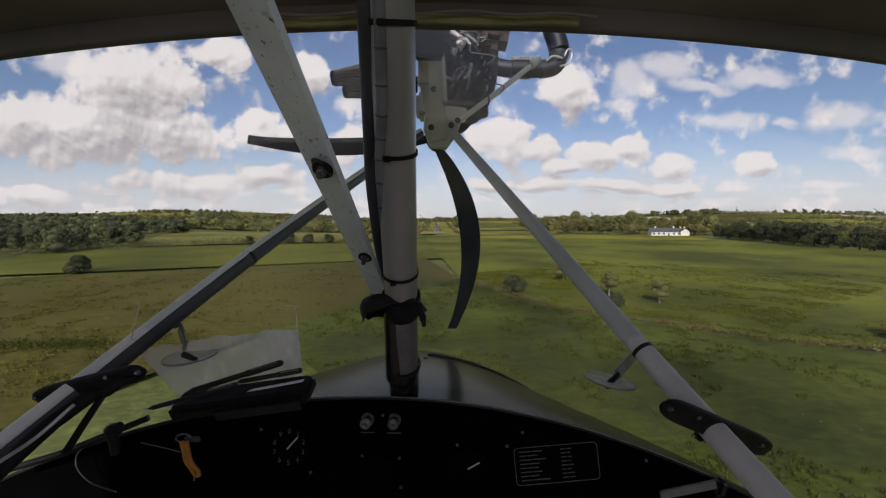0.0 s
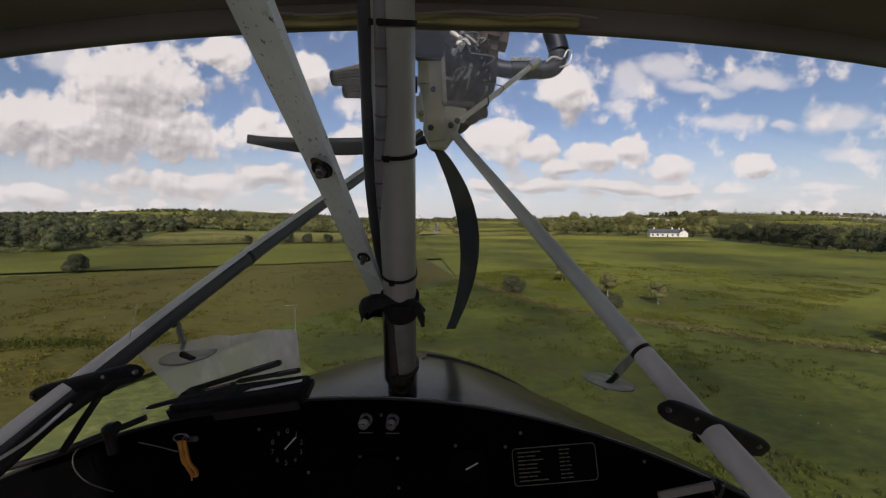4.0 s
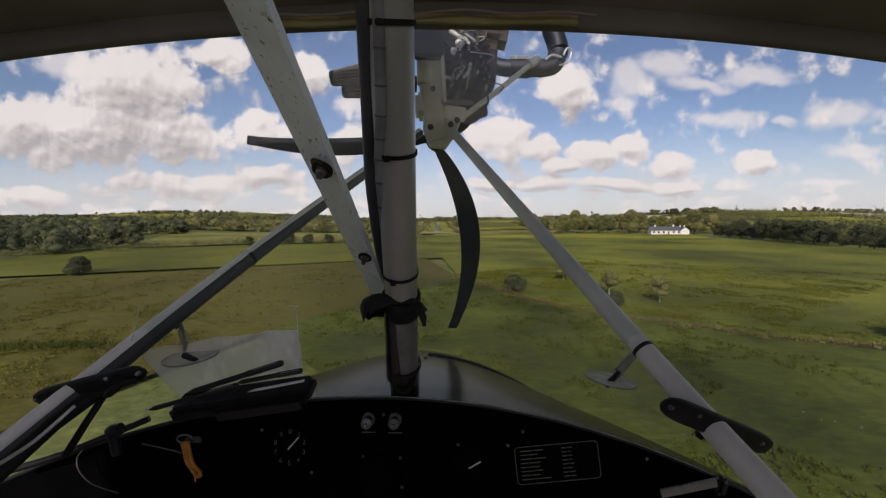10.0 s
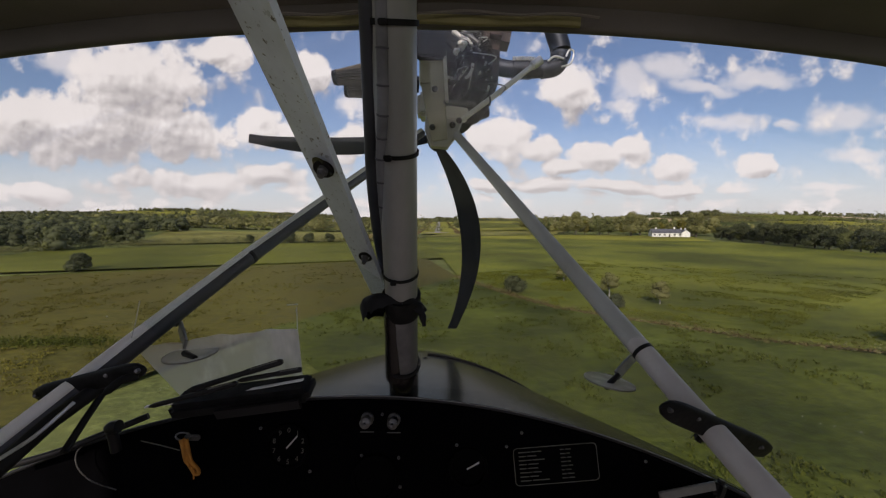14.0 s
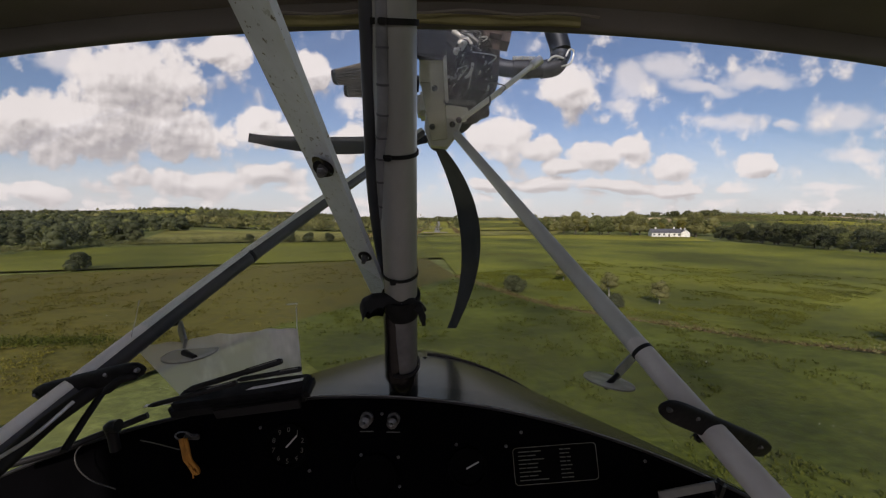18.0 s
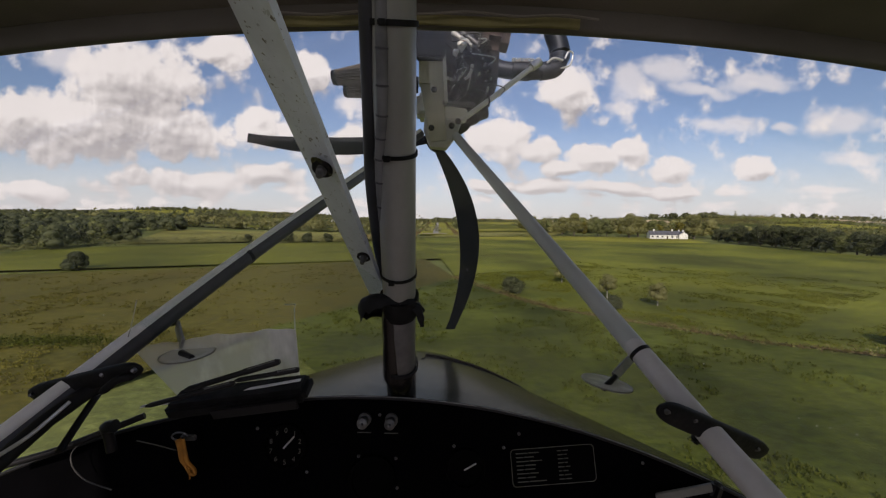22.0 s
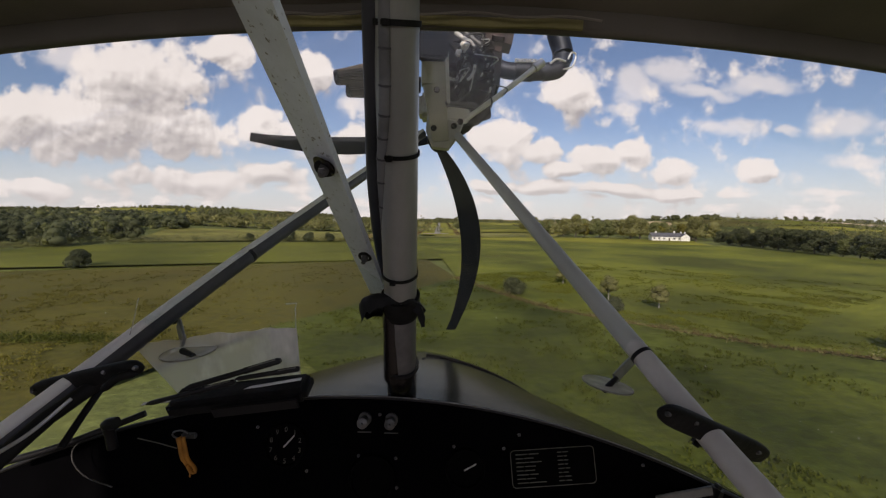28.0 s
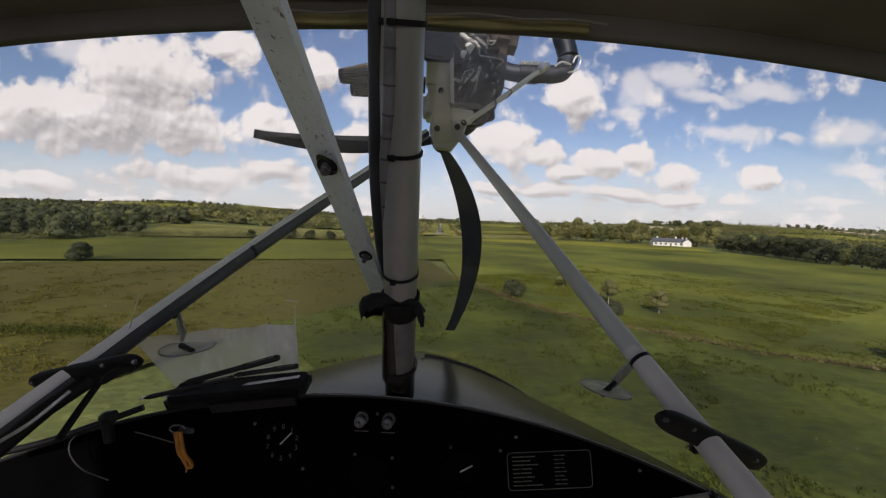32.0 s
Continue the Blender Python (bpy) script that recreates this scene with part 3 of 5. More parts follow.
# rubber grommet plates where the side struts pass the windscreen
def grommet(p0, p1, width, bolts):
    a, b = Vector(p0), Vector(p1)
    d = (b - a)
    bm = bmesh.new()
    n = 24
    pts = [a.lerp(b, i / n) for i in range(n + 1)]
    sc = []
    for i in range(n + 1):
        f = i / n
        e = max(0.25, math.sqrt(max(0.0, 1 - abs(2 * f - 1) ** 8)))
        sc.append((e, e))
    sweep(bm, rounded(0.013, width, 0.005), pts, up=(0.2, -0.4, 1), scales=sc)
    ob = part("strut_grommet", bm, RUBBER, air, "black rubber plate sealing the strut")
    for f, off in bolts:
        part("grommet_bolt", lathe([(0, 0.005), (0.002, 0.0048), (0.0026, 0.003), (0.0034, 0)], facing(a.lerp(b, f) + Vector((0, -0.006, off)), (0.2, -1, 0.25)), 10), DULL_STEEL, ob)
    return ob


grommet((0.257, 0.438, -0.184), (0.438, 0.500, -0.271), 0.030, ((0.04, 0.0), (0.27, 0.004), (0.86, 0.002)))
part("grommet_clip", box((0.012, 0.012, 0.02), Matrix.Translation((0.340, 0.490, -0.244)) @ pose(0, 0, 0, 0, 30, 0), 0.003), RUBBER, air)
grommet((-0.539, 0.490, -0.195), (-0.381, 0.475, -0.154), 0.025, ((0.07, 0.0), (0.70, 0.004), (0.97, 0.0)))
part("grommet_skirt", tube(curve_points([(-0.387, 0.472, -0.163), (-0.402, 0.465, -0.165), (-0.419, 0.460, -0.180)], 5), [0.003] + [0.005] * 5 + [0.005] * 4 + [0.003], 10), RUBBER, air)

# windscreen: one bowed sheet from the roof edge down to the panel
def screen(u, v):
    x = -0.86 + 1.70 * u
    z0 = -0.262 - 0.38 * (x + 0.13) ** 2
    z = z0 + (roof_edge(x) + 0.012 - z0) * v
    y = 0.622 - 0.122 * v - 0.9 * (x + 0.03) ** 2 * v * (1 - v)
    return Vector((x, y, z))


pane = part("windscreen", grid(screen, 40, 16, 0.002), SCREEN, air, "clear bowed plastic windscreen, smeared and scratched")
pane.visible_shadow = False


def on_screen(u, v, lift=0.004):
    return screen(u, v) + Vector((0, -lift, 0))


# reflection of the papers, made as a hazy sheet with thin outlines
patch = part("painted_reflection", grid(lambda u, v: on_screen(0.236 + 0.136 * u + 0.030 * (1 - v) * (1 - u), 0.05 + 0.195 * v + 0.003 * math.sin(u * 17) * v + 0.012 * (1 - u) * v + 0.002 * math.sin(u * 41) * v), 24, 8, 0.0012), REFLECTION_FILM, pane,
             "cloudy film standing in for papers reflected in the windscreen")
patch.visible_shadow = False
part("reflection_edge", tube([(-0.231, 0.585, -0.092), (-0.232, 0.592, -0.143), (-0.231, 0.600, -0.192)], 0.0007, 6), PAPER, pane)
part("reflection_edge", tube([(-0.409, 0.500, -0.071), (-0.418, 0.505, -0.099), (-0.428, 0.510, -0.123)], 0.0007, 6), REFLECTION_FILM, pane)

part("reflection_corner", tube([(-0.244, 0.580, -0.088), (-0.227, 0.580, -0.087), (-0.230, 0.580, -0.098)], 0.0008, 6), PAPER, pane)

# dried insect specks and chips
rng = random.Random(3)
for p in ((0.541, 0.560, -0.250), (0.558, 0.550, -0.257), (0.578, 0.550, -0.260), (0.618, 0.550, -0.269), (-0.498, 0.550, -0.101), (-0.444, 0.560, -0.068), (0.164, 0.530, 0.097), (0.404, 0.570, -0.172), (0.086, 0.590, -0.107), (-0.310, 0.560, -0.025)):
    k = rng.uniform(0.3, 0.6)
    part("insect_speck", lathe([(0, 0.0006), (0.0012 * k, 0.0005), (0.0017 * k, 0)], facing(p, (0, -1, 0.2)), 7), PAPER, pane)

# screen stays: clear discs clipped to the struts
def stay(disc, rim, bar0, bar1, knob, nose):
    c = Vector(disc)
    m = facing(c, rim)
    d = part("screen_stay", lathe([(0.0, 0.0008), (0.034, 0.001), (0.0355, 0), (0.034, -0.001), (0, -0.0008)], m, 36), DISC, air, "clear round plastic washer with a black peg")
    d.visible_shadow = False
    part("disc_rim", lathe([(0.0350, -0.0010), (0.0360, -0.0010), (0.0360, 0.0010), (0.0350, 0.0010), (0.0350, -0.0010)], m, 36), GREYPLATE, d)
    part("stay_bar", sweep(bmesh.new(), rounded(0.017, 0.004, 0.001), [bar0, bar1], up=(0, 1, 0.2)), GREYPLATE, d)
    part("stay_peg", tube([knob, nose], [0.0048, 0.0036], 12), BLACK_PLASTIC, d)
    part("peg_head", lathe([(0, 0.004), (0.004, 0.003), (0.005, 0), (0.004, -0.003), (0, -0.004)], facing(knob, Vector(nose) - Vector(knob)), 14), BLACK_PLASTIC, d)


stay((0.248, 0.555, -0.197), (0.14, -0.02, 0.98), (0.334, 0.620, -0.161), (0.263, 0.565, -0.192), (0.240, 0.545, -0.201), (0.262, 0.556, -0.187))
stay((-0.377, 0.555, -0.158), (-0.03, -0.12, 0.98), (-0.425, 0.600, -0.125), (-0.390, 0.562, -0.146), (-0.381, 0.548, -0.155), (-0.357, 0.535, -0.158))
part("strut_peg", tube([(-0.499, 0.665, -0.112), (-0.490, 0.655, -0.124)], 0.005, 10), BLACK_PLASTIC, air)

# nose cowl
def cowl(u, v):
    y = 0.615 + 0.60 * v
    k = 0.38 + 0.95 * v * v + 0.10 * v
    z0 = -0.250 - 0.052 * v - 0.03 * v ** 4
    w = 0.66 - 0.20 * v
    x = -0.13 + w * (2 * u - 1) + 0.05 * v
    return Vector((x, y, z0 - k * (x + 0.13 - 0.05 * v) ** 2))


part("nose_cowl", grid(cowl, 40, 20, 0.006), COWL, air, "dark glossy nose cowl reflecting the sky")
edge = [cowl(i / 40, 0.70) + Vector((0, 0, 0.003)) for i in range(22, 40)]
part("cowl_seam", tube(edge, 0.0038, 8), RUBBER, air)
part("cowl_gusset", box((0.020, 0.004, 0.030), Matrix.Translation((-0.048, 0.980, -0.301)) @ pose(0, 0, 0, 0, 28, 0), 0.002), RUBBER, air)

# ---- engine and propeller ----
mount = new("engine_mount")
mount.parent = air
plate = bmesh.new()
# channel section post, white painted
for p0, p1, w in (((-0.041, 1.300, 0.763), (-0.041, 1.300, 0.575), 0.088), ((-0.040, 1.300, 0.575), (-0.014, 1.300, 0.377), 0.080)):
    sweep(plate, rounded(w, 0.03, 0.004), [p0, p1], up=(0, 1, 0), scales=[(1, 1), (0.72, 1)] if p1[2] < 0.5 else None)
part("mount_post", plate, MOUNT_PAINT, mount, "khaki-grey channel post of the engine mount")
part("post_edge", box((0.012, 0.05, 0.26), Matrix.Translation((0.004, 1.290, 0.633)) @ pose(0, 0, 0, 0, -3, 0), 0.003), STEEL, mount)
part("post_cap", box((0.10, 0.04, 0.145), Matrix.Translation((-0.043, 1.275, 0.724)), 0.006), CAST, mount)
part("cross_plate", box((0.080, 0.02, 0.048), Matrix.Translation((0.044, 1.310, 0.476)) @ pose(0, 0, 0, 0, 8, 0), 0.004), WHITE_PAINT, mount)
part("cross_channel", box((0.115, 0.02, 0.016), Matrix.Translation((0.055, 1.290, 0.506)) @ pose(0, 0, 0, 0, 2, 0), 0.004), DULL_STEEL, mount)
part("lower_bracket", sweep(bmesh.new(), rounded(0.130, 0.034, 0.008), [(0.000, 1.310, 0.456), (-0.010, 1.310, 0.408), (-0.016, 1.310, 0.356)], up=(0, 1, 0), scales=[(1, 1), (0.9, 1), (0.45, 1)]), STRUT_PAINT, mount)
for p in ((-0.031, 1.275, 0.548), (-0.039, 1.275, 0.417), (0.030, 1.275, 0.425), (0.052, 1.275, 0.440)):
    part("mount_bolt", lathe([(0.011, 0), (0.011, 0.004), (0.008, 0.006), (0.0, 0.006)], facing(p, (0, -1, 0)), 6), CAST, mount)
part("mount_tube", tube([(0.347, 1.360, 0.688), (0.194, 1.330, 0.558), (0.043, 1.300, 0.437)], 0.0095, 14), WHITE_PAINT, mount, "white diagonal mount tube")
part("tube_end", tube([(0.353, 1.360, 0.692), (0.321, 1.355, 0.667)], 0.016, 14), STEEL, mount)

engine = new("engine")
engine.parent = air
part("crankcase", box((0.19, 0.30, 0.28), Matrix.Translation((0.088, 1.520, 0.737)), 0.04, segments=4), CAST, engine, "black cast crankcase")
part("gearbox", lathe([(0, -0.10), (0.085, -0.10), (0.10, -0.07), (0.10, 0.06), (0.07, 0.09), (0, 0.09)], facing((0.038, 1.550, 0.591), (0, 1, 0)), 28), CAST, engine)
for i in range(6):
    z = i * 0.026
    part("cooling_fin", box((0.13, 0.20, 0.008), Matrix.Translation(Vector((0.108, 1.420, 0.596)) + Vector((0, 0, z))), 0.003), CAST, engine)
part("cylinder_head", box((0.15, 0.16, 0.11), Matrix.Translation((0.073, 1.420, 0.710)), 0.02), CAST, engine, "black cylinder head")
part("side_housing", box((0.075, 0.16, 0.19), Matrix.Translation((0.170, 1.450, 0.690)) @ pose(0, 0, 0, 0, 4, 0), 0.032, segments=4), CAST, engine)
part("top_cover", box((0.115, 0.14, 0.13), Matrix.Translation((0.197, 1.440, 0.821)) @ pose(0, 0, 0, 0, 10, 0), 0.035, segments=4), MAROON_CAST, engine, "dark maroon cast cover")
part("starter_body", lathe([(0, -0.075), (0.03, -0.075), (0.042, -0.06), (0.042, 0.055), (0.03, 0.07), (0, 0.07)], facing((0.142, 1.420, 0.596), (0.25, 0.1, 1)), 20), CAST, engine)
# starter ring with its row of studs
for i in range(16):
    a = radians(80 - 20 * i * 0.8)
    c = Vector((0.032, 1.325, 0.662)) + Vector((0.040 * math.cos(a), 0.004, 0.052 * math.sin(a)))
    part("ring_stud", lathe([(0.0052, -0.004), (0.0052, 0.003), (0.003, 0.005), (0, 0.005)], facing(c, (0.1, -1, 0.1)), 8), STEEL, engine)
part("throttle_pipe", tube(curve_points([(0.033, 1.340, 0.784), (0.061, 1.330, 0.758), (0.101, 1.330, 0.726), (0.134, 1.340, 0.705), (0.141, 1.360, 0.680)], 6), [0.009] * 12 + [0.0075] * 13, 12), CAST_ALLOY, engine)
part("throttle_pipe", tube(curve_points([(0.064, 1.350, 0.794), (0.106, 1.340, 0.756), (0.126, 1.340, 0.739)], 6), 0.008, 12), DULL_STEEL, engine)
part("coil_hose", tube(curve_points([(0.108, 1.315, 0.713), (0.127, 1.310, 0.671), (0.115, 1.310, 0.623), (0.076, 1.315, 0.590), (0.044, 1.320, 0.588)], 6), 0.0095, 12), RUBBER, engine)
part("coil_hose", tube(curve_points([(0.084, 1.320, 0.700), (0.104, 1.315, 0.665), (0.092, 1.315, 0.622), (0.056, 1.320, 0.600)], 6), 0.008, 12), RUBBER, engine)
part("choke_lever", sweep(bmesh.new(), rounded(0.011, 0.004, 0.0015), curve_points([(0.101, 1.300, 0.650), (0.099, 1.300, 0.630), (0.087, 1.300, 0.607), (0.075, 1.300, 0.597)], 4), up=(0, 1, 0)), STEEL, engine, "bright steel lever")
for k in range(9):
    c = Vector((0.160, 1.330, 0.625)) + Vector((0.010 * math.sin(k * 2.1), 0, 0.011 * (k - 4)))
    part("cover_stud", lathe([(0.0042, -0.02), (0.0042, 0.003), (0, 0.004)], facing(c, (0.2 * math.sin(k), -1, 0.3)), 8), (STEEL, DULL_STEEL)[k % 2], engine)
part("lower_housing", lathe([(0, -0.07), (0.03, -0.07), (0.042, -0.05), (0.042, 0.05), (0, 0.06)], facing((0.114, 1.440, 0.536), (0.9, 0.1, 0.35)), 20), CAST, engine)
rng = random.Random(8)
for i in range(30):
    a = Vector((0.016, 1.330, 0.758)) + Vector((rng.uniform(0, 0.13), rng.uniform(-0.02, 0.03), rng.uniform(-0.20, 0.02)))
    b = a + Vector((rng.uniform(-0.05, 0.07), rng.uniform(-0.03, 0.03), rng.uniform(-0.09, -0.03)))
    c = a.lerp(b, 0.5) + Vector((rng.uniform(0.0, 0.05), -0.03, rng.uniform(-0.02, 0.03)))
    part("hose", tube(curve_points([a, c, b], 5), rng.uniform(0.0014, 0.0042), 8), (RUBBER, DULL_STEEL, STEEL, CAST, DULL_STEEL)[i % 5], engine)
for x, y, r, mt in ((806, 92, 0.010, STEEL), (822, 118, 0.012, DULL_STEEL), (808, 140, 0.011, STEEL), (815, 78, 0.012, CAST_ALLOY), (846, 128, 0.008, STEEL)):
    c = Vector(((x - 784) * 0.00201, 1.325, (441 - y) * 0.00201))
    part("clamp", lathe([(r, -0.006), (r * 1.15, -0.004), (r * 1.15, 0.006), (r * 0.6, 0.008), (r * 0.55, 0.02), (0, 0.022)], facing(c, (rng.uniform(-0.6, 0.6), -1, rng.uniform(-0.5, 0.6))), 14), mt, engine)
part("plug_lead", tube(curve_points([(0.136, 1.360, 0.763), (0.171, 1.340, 0.705), (0.159, 1.340, 0.633), (0.104, 1.340, 0.572)], 6), 0.006, 8), RUBBER, engine)
part("coolant_hose", tube(curve_points([(0.066, 1.400, 0.481), (0.115, 1.400, 0.487), (0.141, 1.410, 0.527), (0.147, 1.420, 0.585)], 6), 0.016, 12), RUBBER, engine)
part("plug_lead", tube(curve_points([(0.012, 1.340, 0.745), (0.062, 1.320, 0.674), (0.042, 1.320, 0.584)], 6), 0.006, 8), RUBBER, engine)
part("spark_plug", tube([(0.090, 1.350, 0.769), (0.086, 1.350, 0.732)], [0.010, 0.008], 10), PAPER, engine)
part("carburettor", box((0.06, 0.08, 0.09), Matrix.Translation((-0.068, 1.400, 0.534)), 0.012), CAST_ALLOY, engine)
part("engine_label", box((0.022, 0.004, 0.020), Matrix.Translation((-0.076, 1.345, 0.509)), 0.001), PAPER, engine)


def pleated(p0, p1, r0, r1, pleats=22):
    a, b = Vector(p0), Vector(p1)
    prof = []
    for i in range(pleats * 2):
        k = 1.0 if i % 2 else 0.88
        ang = math.pi * i / pleats
        prof.append((k * math.cos(ang), k * math.sin(ang)))
    return sweep(bmesh.new(), prof, [a, a.lerp(b, 0.5), b], scales=[r0, (r0 + r1) / 2, r1])


for p0, p1, q, r0, r1 in (((-0.272, 1.420, 0.667), (-0.406, 1.420, 0.654), (-0.423, 1.420, 0.652), 0.046, 0.028), ((-0.266, 1.460, 0.628), (-0.373, 1.460, 0.619), (-0.388, 1.460, 0.619), 0.036, 0.024)):
    f = part("air_filter", pleated(p0, p1, r0, r1), FILTER, engine, "conical pleated air filter")
    part("filter_cap", tube([p1, q], [r1 * 1.08, r1 * 0.9], 20), BLACK_PLASTIC, engine)
part("intake_pipe", tube([(-0.282, 1.440, 0.648), (-0.098, 1.460, 0.646)], 0.03, 16), RUBBER, engine)

exhaust = new("exhaust")
exhaust.parent = air
part("manifold", tube(curve_points([(0.184, 1.440, 0.720), (0.230, 1.430, 0.695), (0.315, 1.420, 0.684), (0.391, 1.420, 0.688)], 5), 0.031, 18), EXHAUST, exhaust, "dark exhaust manifold pipe")
part("flange", tube([(0.261, 1.420, 0.688), (0.332, 1.420, 0.684)], 0.035, 18), EXHAUST, exhaust)
part("silencer_pipe", tube(curve_points([(0.369, 1.420, 0.684), (0.429, 1.420, 0.699), (0.445, 1.420, 0.757), (0.423, 1.420, 0.833), (0.406, 1.420, 0.909)], 6), [0.033] * 10 + [0.038] * 15, 20), EXHAUST, exhaust, "dark blue-grey exhaust elbow")
for k in range(3):
    x = 908 + k * 13
    coil = [Vector(((x - 784) * 0.00212 + 0.010 * math.cos(a * 0.9), 1.385, (441 - 106) * 0.00212 + 0.0)) + Vector((a * 0.0011, 0.005 * math.cos(a * 3.0), 0.006 * math.sin(a * 3.0))) for a in [i * 0.35 for i in range(26)]]
    part("exhaust_spring", tube(coil, 0.0022, 6), STEEL, exhaust)
part("exhaust_clip", tube(curve_points([(0.436, 1.380, 0.677), (0.470, 1.380, 0.690), (0.482, 1.380, 0.732), (0.466, 1.380, 0.740), (0.453, 1.380, 0.715)], 5), 0.0035, 8), STEEL, exhaust)
part("exhaust_clip", tube(curve_points([(0.386, 1.380, 0.698), (0.410, 1.375, 0.713), (0.445, 1.380, 0.707)], 5), 0.004, 8), STEEL, exhaust)

prop = new("propeller")
prop.parent = air
HUB = Vector((-0.021, 1.720, 0.510))
part("propeller_hub", lathe([(0, 0.08), (0.035, 0.07), (0.055, 0.03), (0.06, -0.03), (0.05, -0.06), (0, -0.06)], facing(HUB, (0, 1, 0)), 24), CAST, prop)


def blade(sweep_back):
    bm = bmesh.new()
    rings = []
    for i in range(19):
        f = i / 18
        r = 0.05 + 0.83 * f
        chord = 0.045 + 0.052 * math.sin(math.pi * min(1, f * 1.05) ** 0.8) if f < 0.97 else 0.045
        bend = -sweep_back * f * (1 - f)
        th = 0.018 * (1 - 0.8 * f) + 0.003
        tw = radians(28 - 18 * f)
        ring = []
        for c, h in ((-0.5, 0), (-0.3, 0.7), (0.05, 1.0), (0.35, 0.55), (0.5, 0), (0.3, -0.35), (0, -0.5), (-0.3, -0.4)):
            x, y = c * chord * math.cos(tw) - h * th * math.sin(tw), c * chord * math.sin(tw) + h * th * math.cos(tw)
            ring.append(bm.verts.new((bend + x, y, r)))
        rings.append(ring)
    for a, b in zip(rings, rings[1:]):
        for j in range(8):
            bm.faces.new((a[j], a[(j + 1) % 8], b[(j + 1) % 8], b[j]))
    bm.faces.new(rings[0])
    bm.faces.new(rings[-1])
    return bm


for ang, curl in ((176, 0.46), (270, 0.14), (33, 0.25)):
    ob = part("propeller_blade", blade(curl), BLADE, prop, "dark curved composite propeller blade")
    ob.matrix_local = Matrix.Translation(HUB) @ Matrix.Rotation(radians(ang), 4, "Y")

# ---- instrument panel ----
panel = bmesh.new()
xs = [-0.80 + 1.30 * i / 52 for i in range(53)]
PY = 0.600


def panel_top(x):
    return -0.2415 - (0.40 if x > -0.13 else 0.38) * (x + 0.13) ** 2


def panel_y(z):
    return PY + 0.10 * (z + 0.24)


rows = []
for x in xs:
    zt = panel_top(x)
    rows.append([panel.verts.new((x, panel_y(z) - dy, z)) for z, dy in ((zt - 0.003, 0.0), (zt, -0.004), (zt, -0.012), (zt - 0.004, -0.012), (-0.62, -0.012), (-0.62, 0.0))])
for a, b in zip(rows, rows[1:]):
    for j in range(6):
        panel.faces.new((a[j], a[(j + 1) % 6], b[(j + 1) % 6], b[j]))
panel.faces.new(rows[0])
panel.faces.new(rows[-1])
panel_ob = part("instrument_panel", panel, PANEL, air, "matt black arched instrument panel")
part("panel_edge_trim", tube([(x, panel_y(panel_top(x)) + 0.003, panel_top(x) + 0.001) for x in xs], 0.0032, 8), BLACK_PLASTIC, panel_ob, "black rubber edge trim")
# highlight on the panel's top edge, drawn as a thin grey tube
lip = [x for x in xs if -0.26 < x < 0.44]
part("edge_highlight", tube([(x, panel_y(panel_top(x)) + 0.001, panel_top(x) + 0.0036) for x in lip], 0.0009, 6), GREYPLATE, panel_ob, "thin grey line painting the highlight along the panel top")


def on_panel(px_x, z, lift=0.0):
    return Vector((px_x, panel_y(z) - lift, z))


PN = Vector((0, -1, 0.10)).normalized()
screw = lathe([(0.0006, 0.0010), (0.0008, 0.0018), (0.0018, 0.0014), (0.0027, 0.0005), (0.0027, 0)], Matrix.Identity(4), 10)
first = None
for x, z in ((-0.316, -0.266), (-0.292, -0.288), (-0.0975, -0.266), (-0.1295, -0.329), (-0.0702, -0.332), (-0.1295, -0.371), (-0.0675, -0.3757),
             (-0.2106, -0.353), (0.1258, -0.2936), (0.1012, -0.3146), (0.0219, -0.3128), (0.3219, -0.3365), (-0.1350, -0.399)):
    if first is None:
        first = part("panel_screw", screw, DULL_STEEL, panel_ob)
        ob = first
    else:
        ob = new("panel_screw", first.data)
        ob.parent = panel_ob
    ob.matrix_local = facing(on_panel(x, z), PN)


def bar(w, h, p, spin=0.0, mat=INK, parent=None, name="lettering_bar", lift=0.0016):
    ob = part(name, box((w, h, 0.0008), None, 0.0), mat, parent, "", False)
    ob.matrix_local = facing(Vector(p) + PN * lift, PN, spin)
    return ob


def gauge(cx, cz, r, needle, ticks, label):
    p = on_panel(cx, cz)
    m = facing(p, PN)
    g = part("dial_gauge", lathe([(0, 0.003), (r * 0.86, 0.003), (r * 0.9, 0.008), (r, 0.008), (r * 1.04, 0.004), (r * 1.04, 0)], m, 36), DIAL, air, label)
    for i in range(ticks):
        a = 2 * math.pi * i / ticks
        q = p + PN * 0.003 + Vector((math.sin(a) * r * 0.70, 0.10 * math.cos(a) * r * 0.70, math.cos(a) * r * 0.70))
        txt = bpy.data.curves.new("dial_figure", "FONT")
        txt.body, txt.size, txt.align_x, txt.align_y, txt.extrude = str(i), 0.0105, "CENTER", "CENTER", 0.0002
        tmp = bpy.data.objects.new("dial_figure", txt)
        ob = new("dial_figure", bpy.data.meshes.new_from_object(tmp))
        bpy.data.objects.remove(tmp)
        ob.data.materials.append(FAINT_INK)
        ob.parent = g
        ob.matrix_local = Matrix.Translation(q + PN * 0.001) @ Matrix.Rotation(radians(90 - 5.7), 4, "X")
    if needle is not None:
        a = radians(needle)
        q = p + PN * 0.003 + Vector((math.sin(a) * r * 0.28, 0.0, math.cos(a) * r * 0.28))
        bar(0.0022, r * 0.72, q, -needle, INK, g, "needle", 0.003)
    return g


gauge(-0.2450, -0.3135, 0.034, 42, 10, "round black dial gauge with white figures")
gauge(0.0400, -0.3450, 0.030, 62, 0, "dark round gauge with a pale needle")
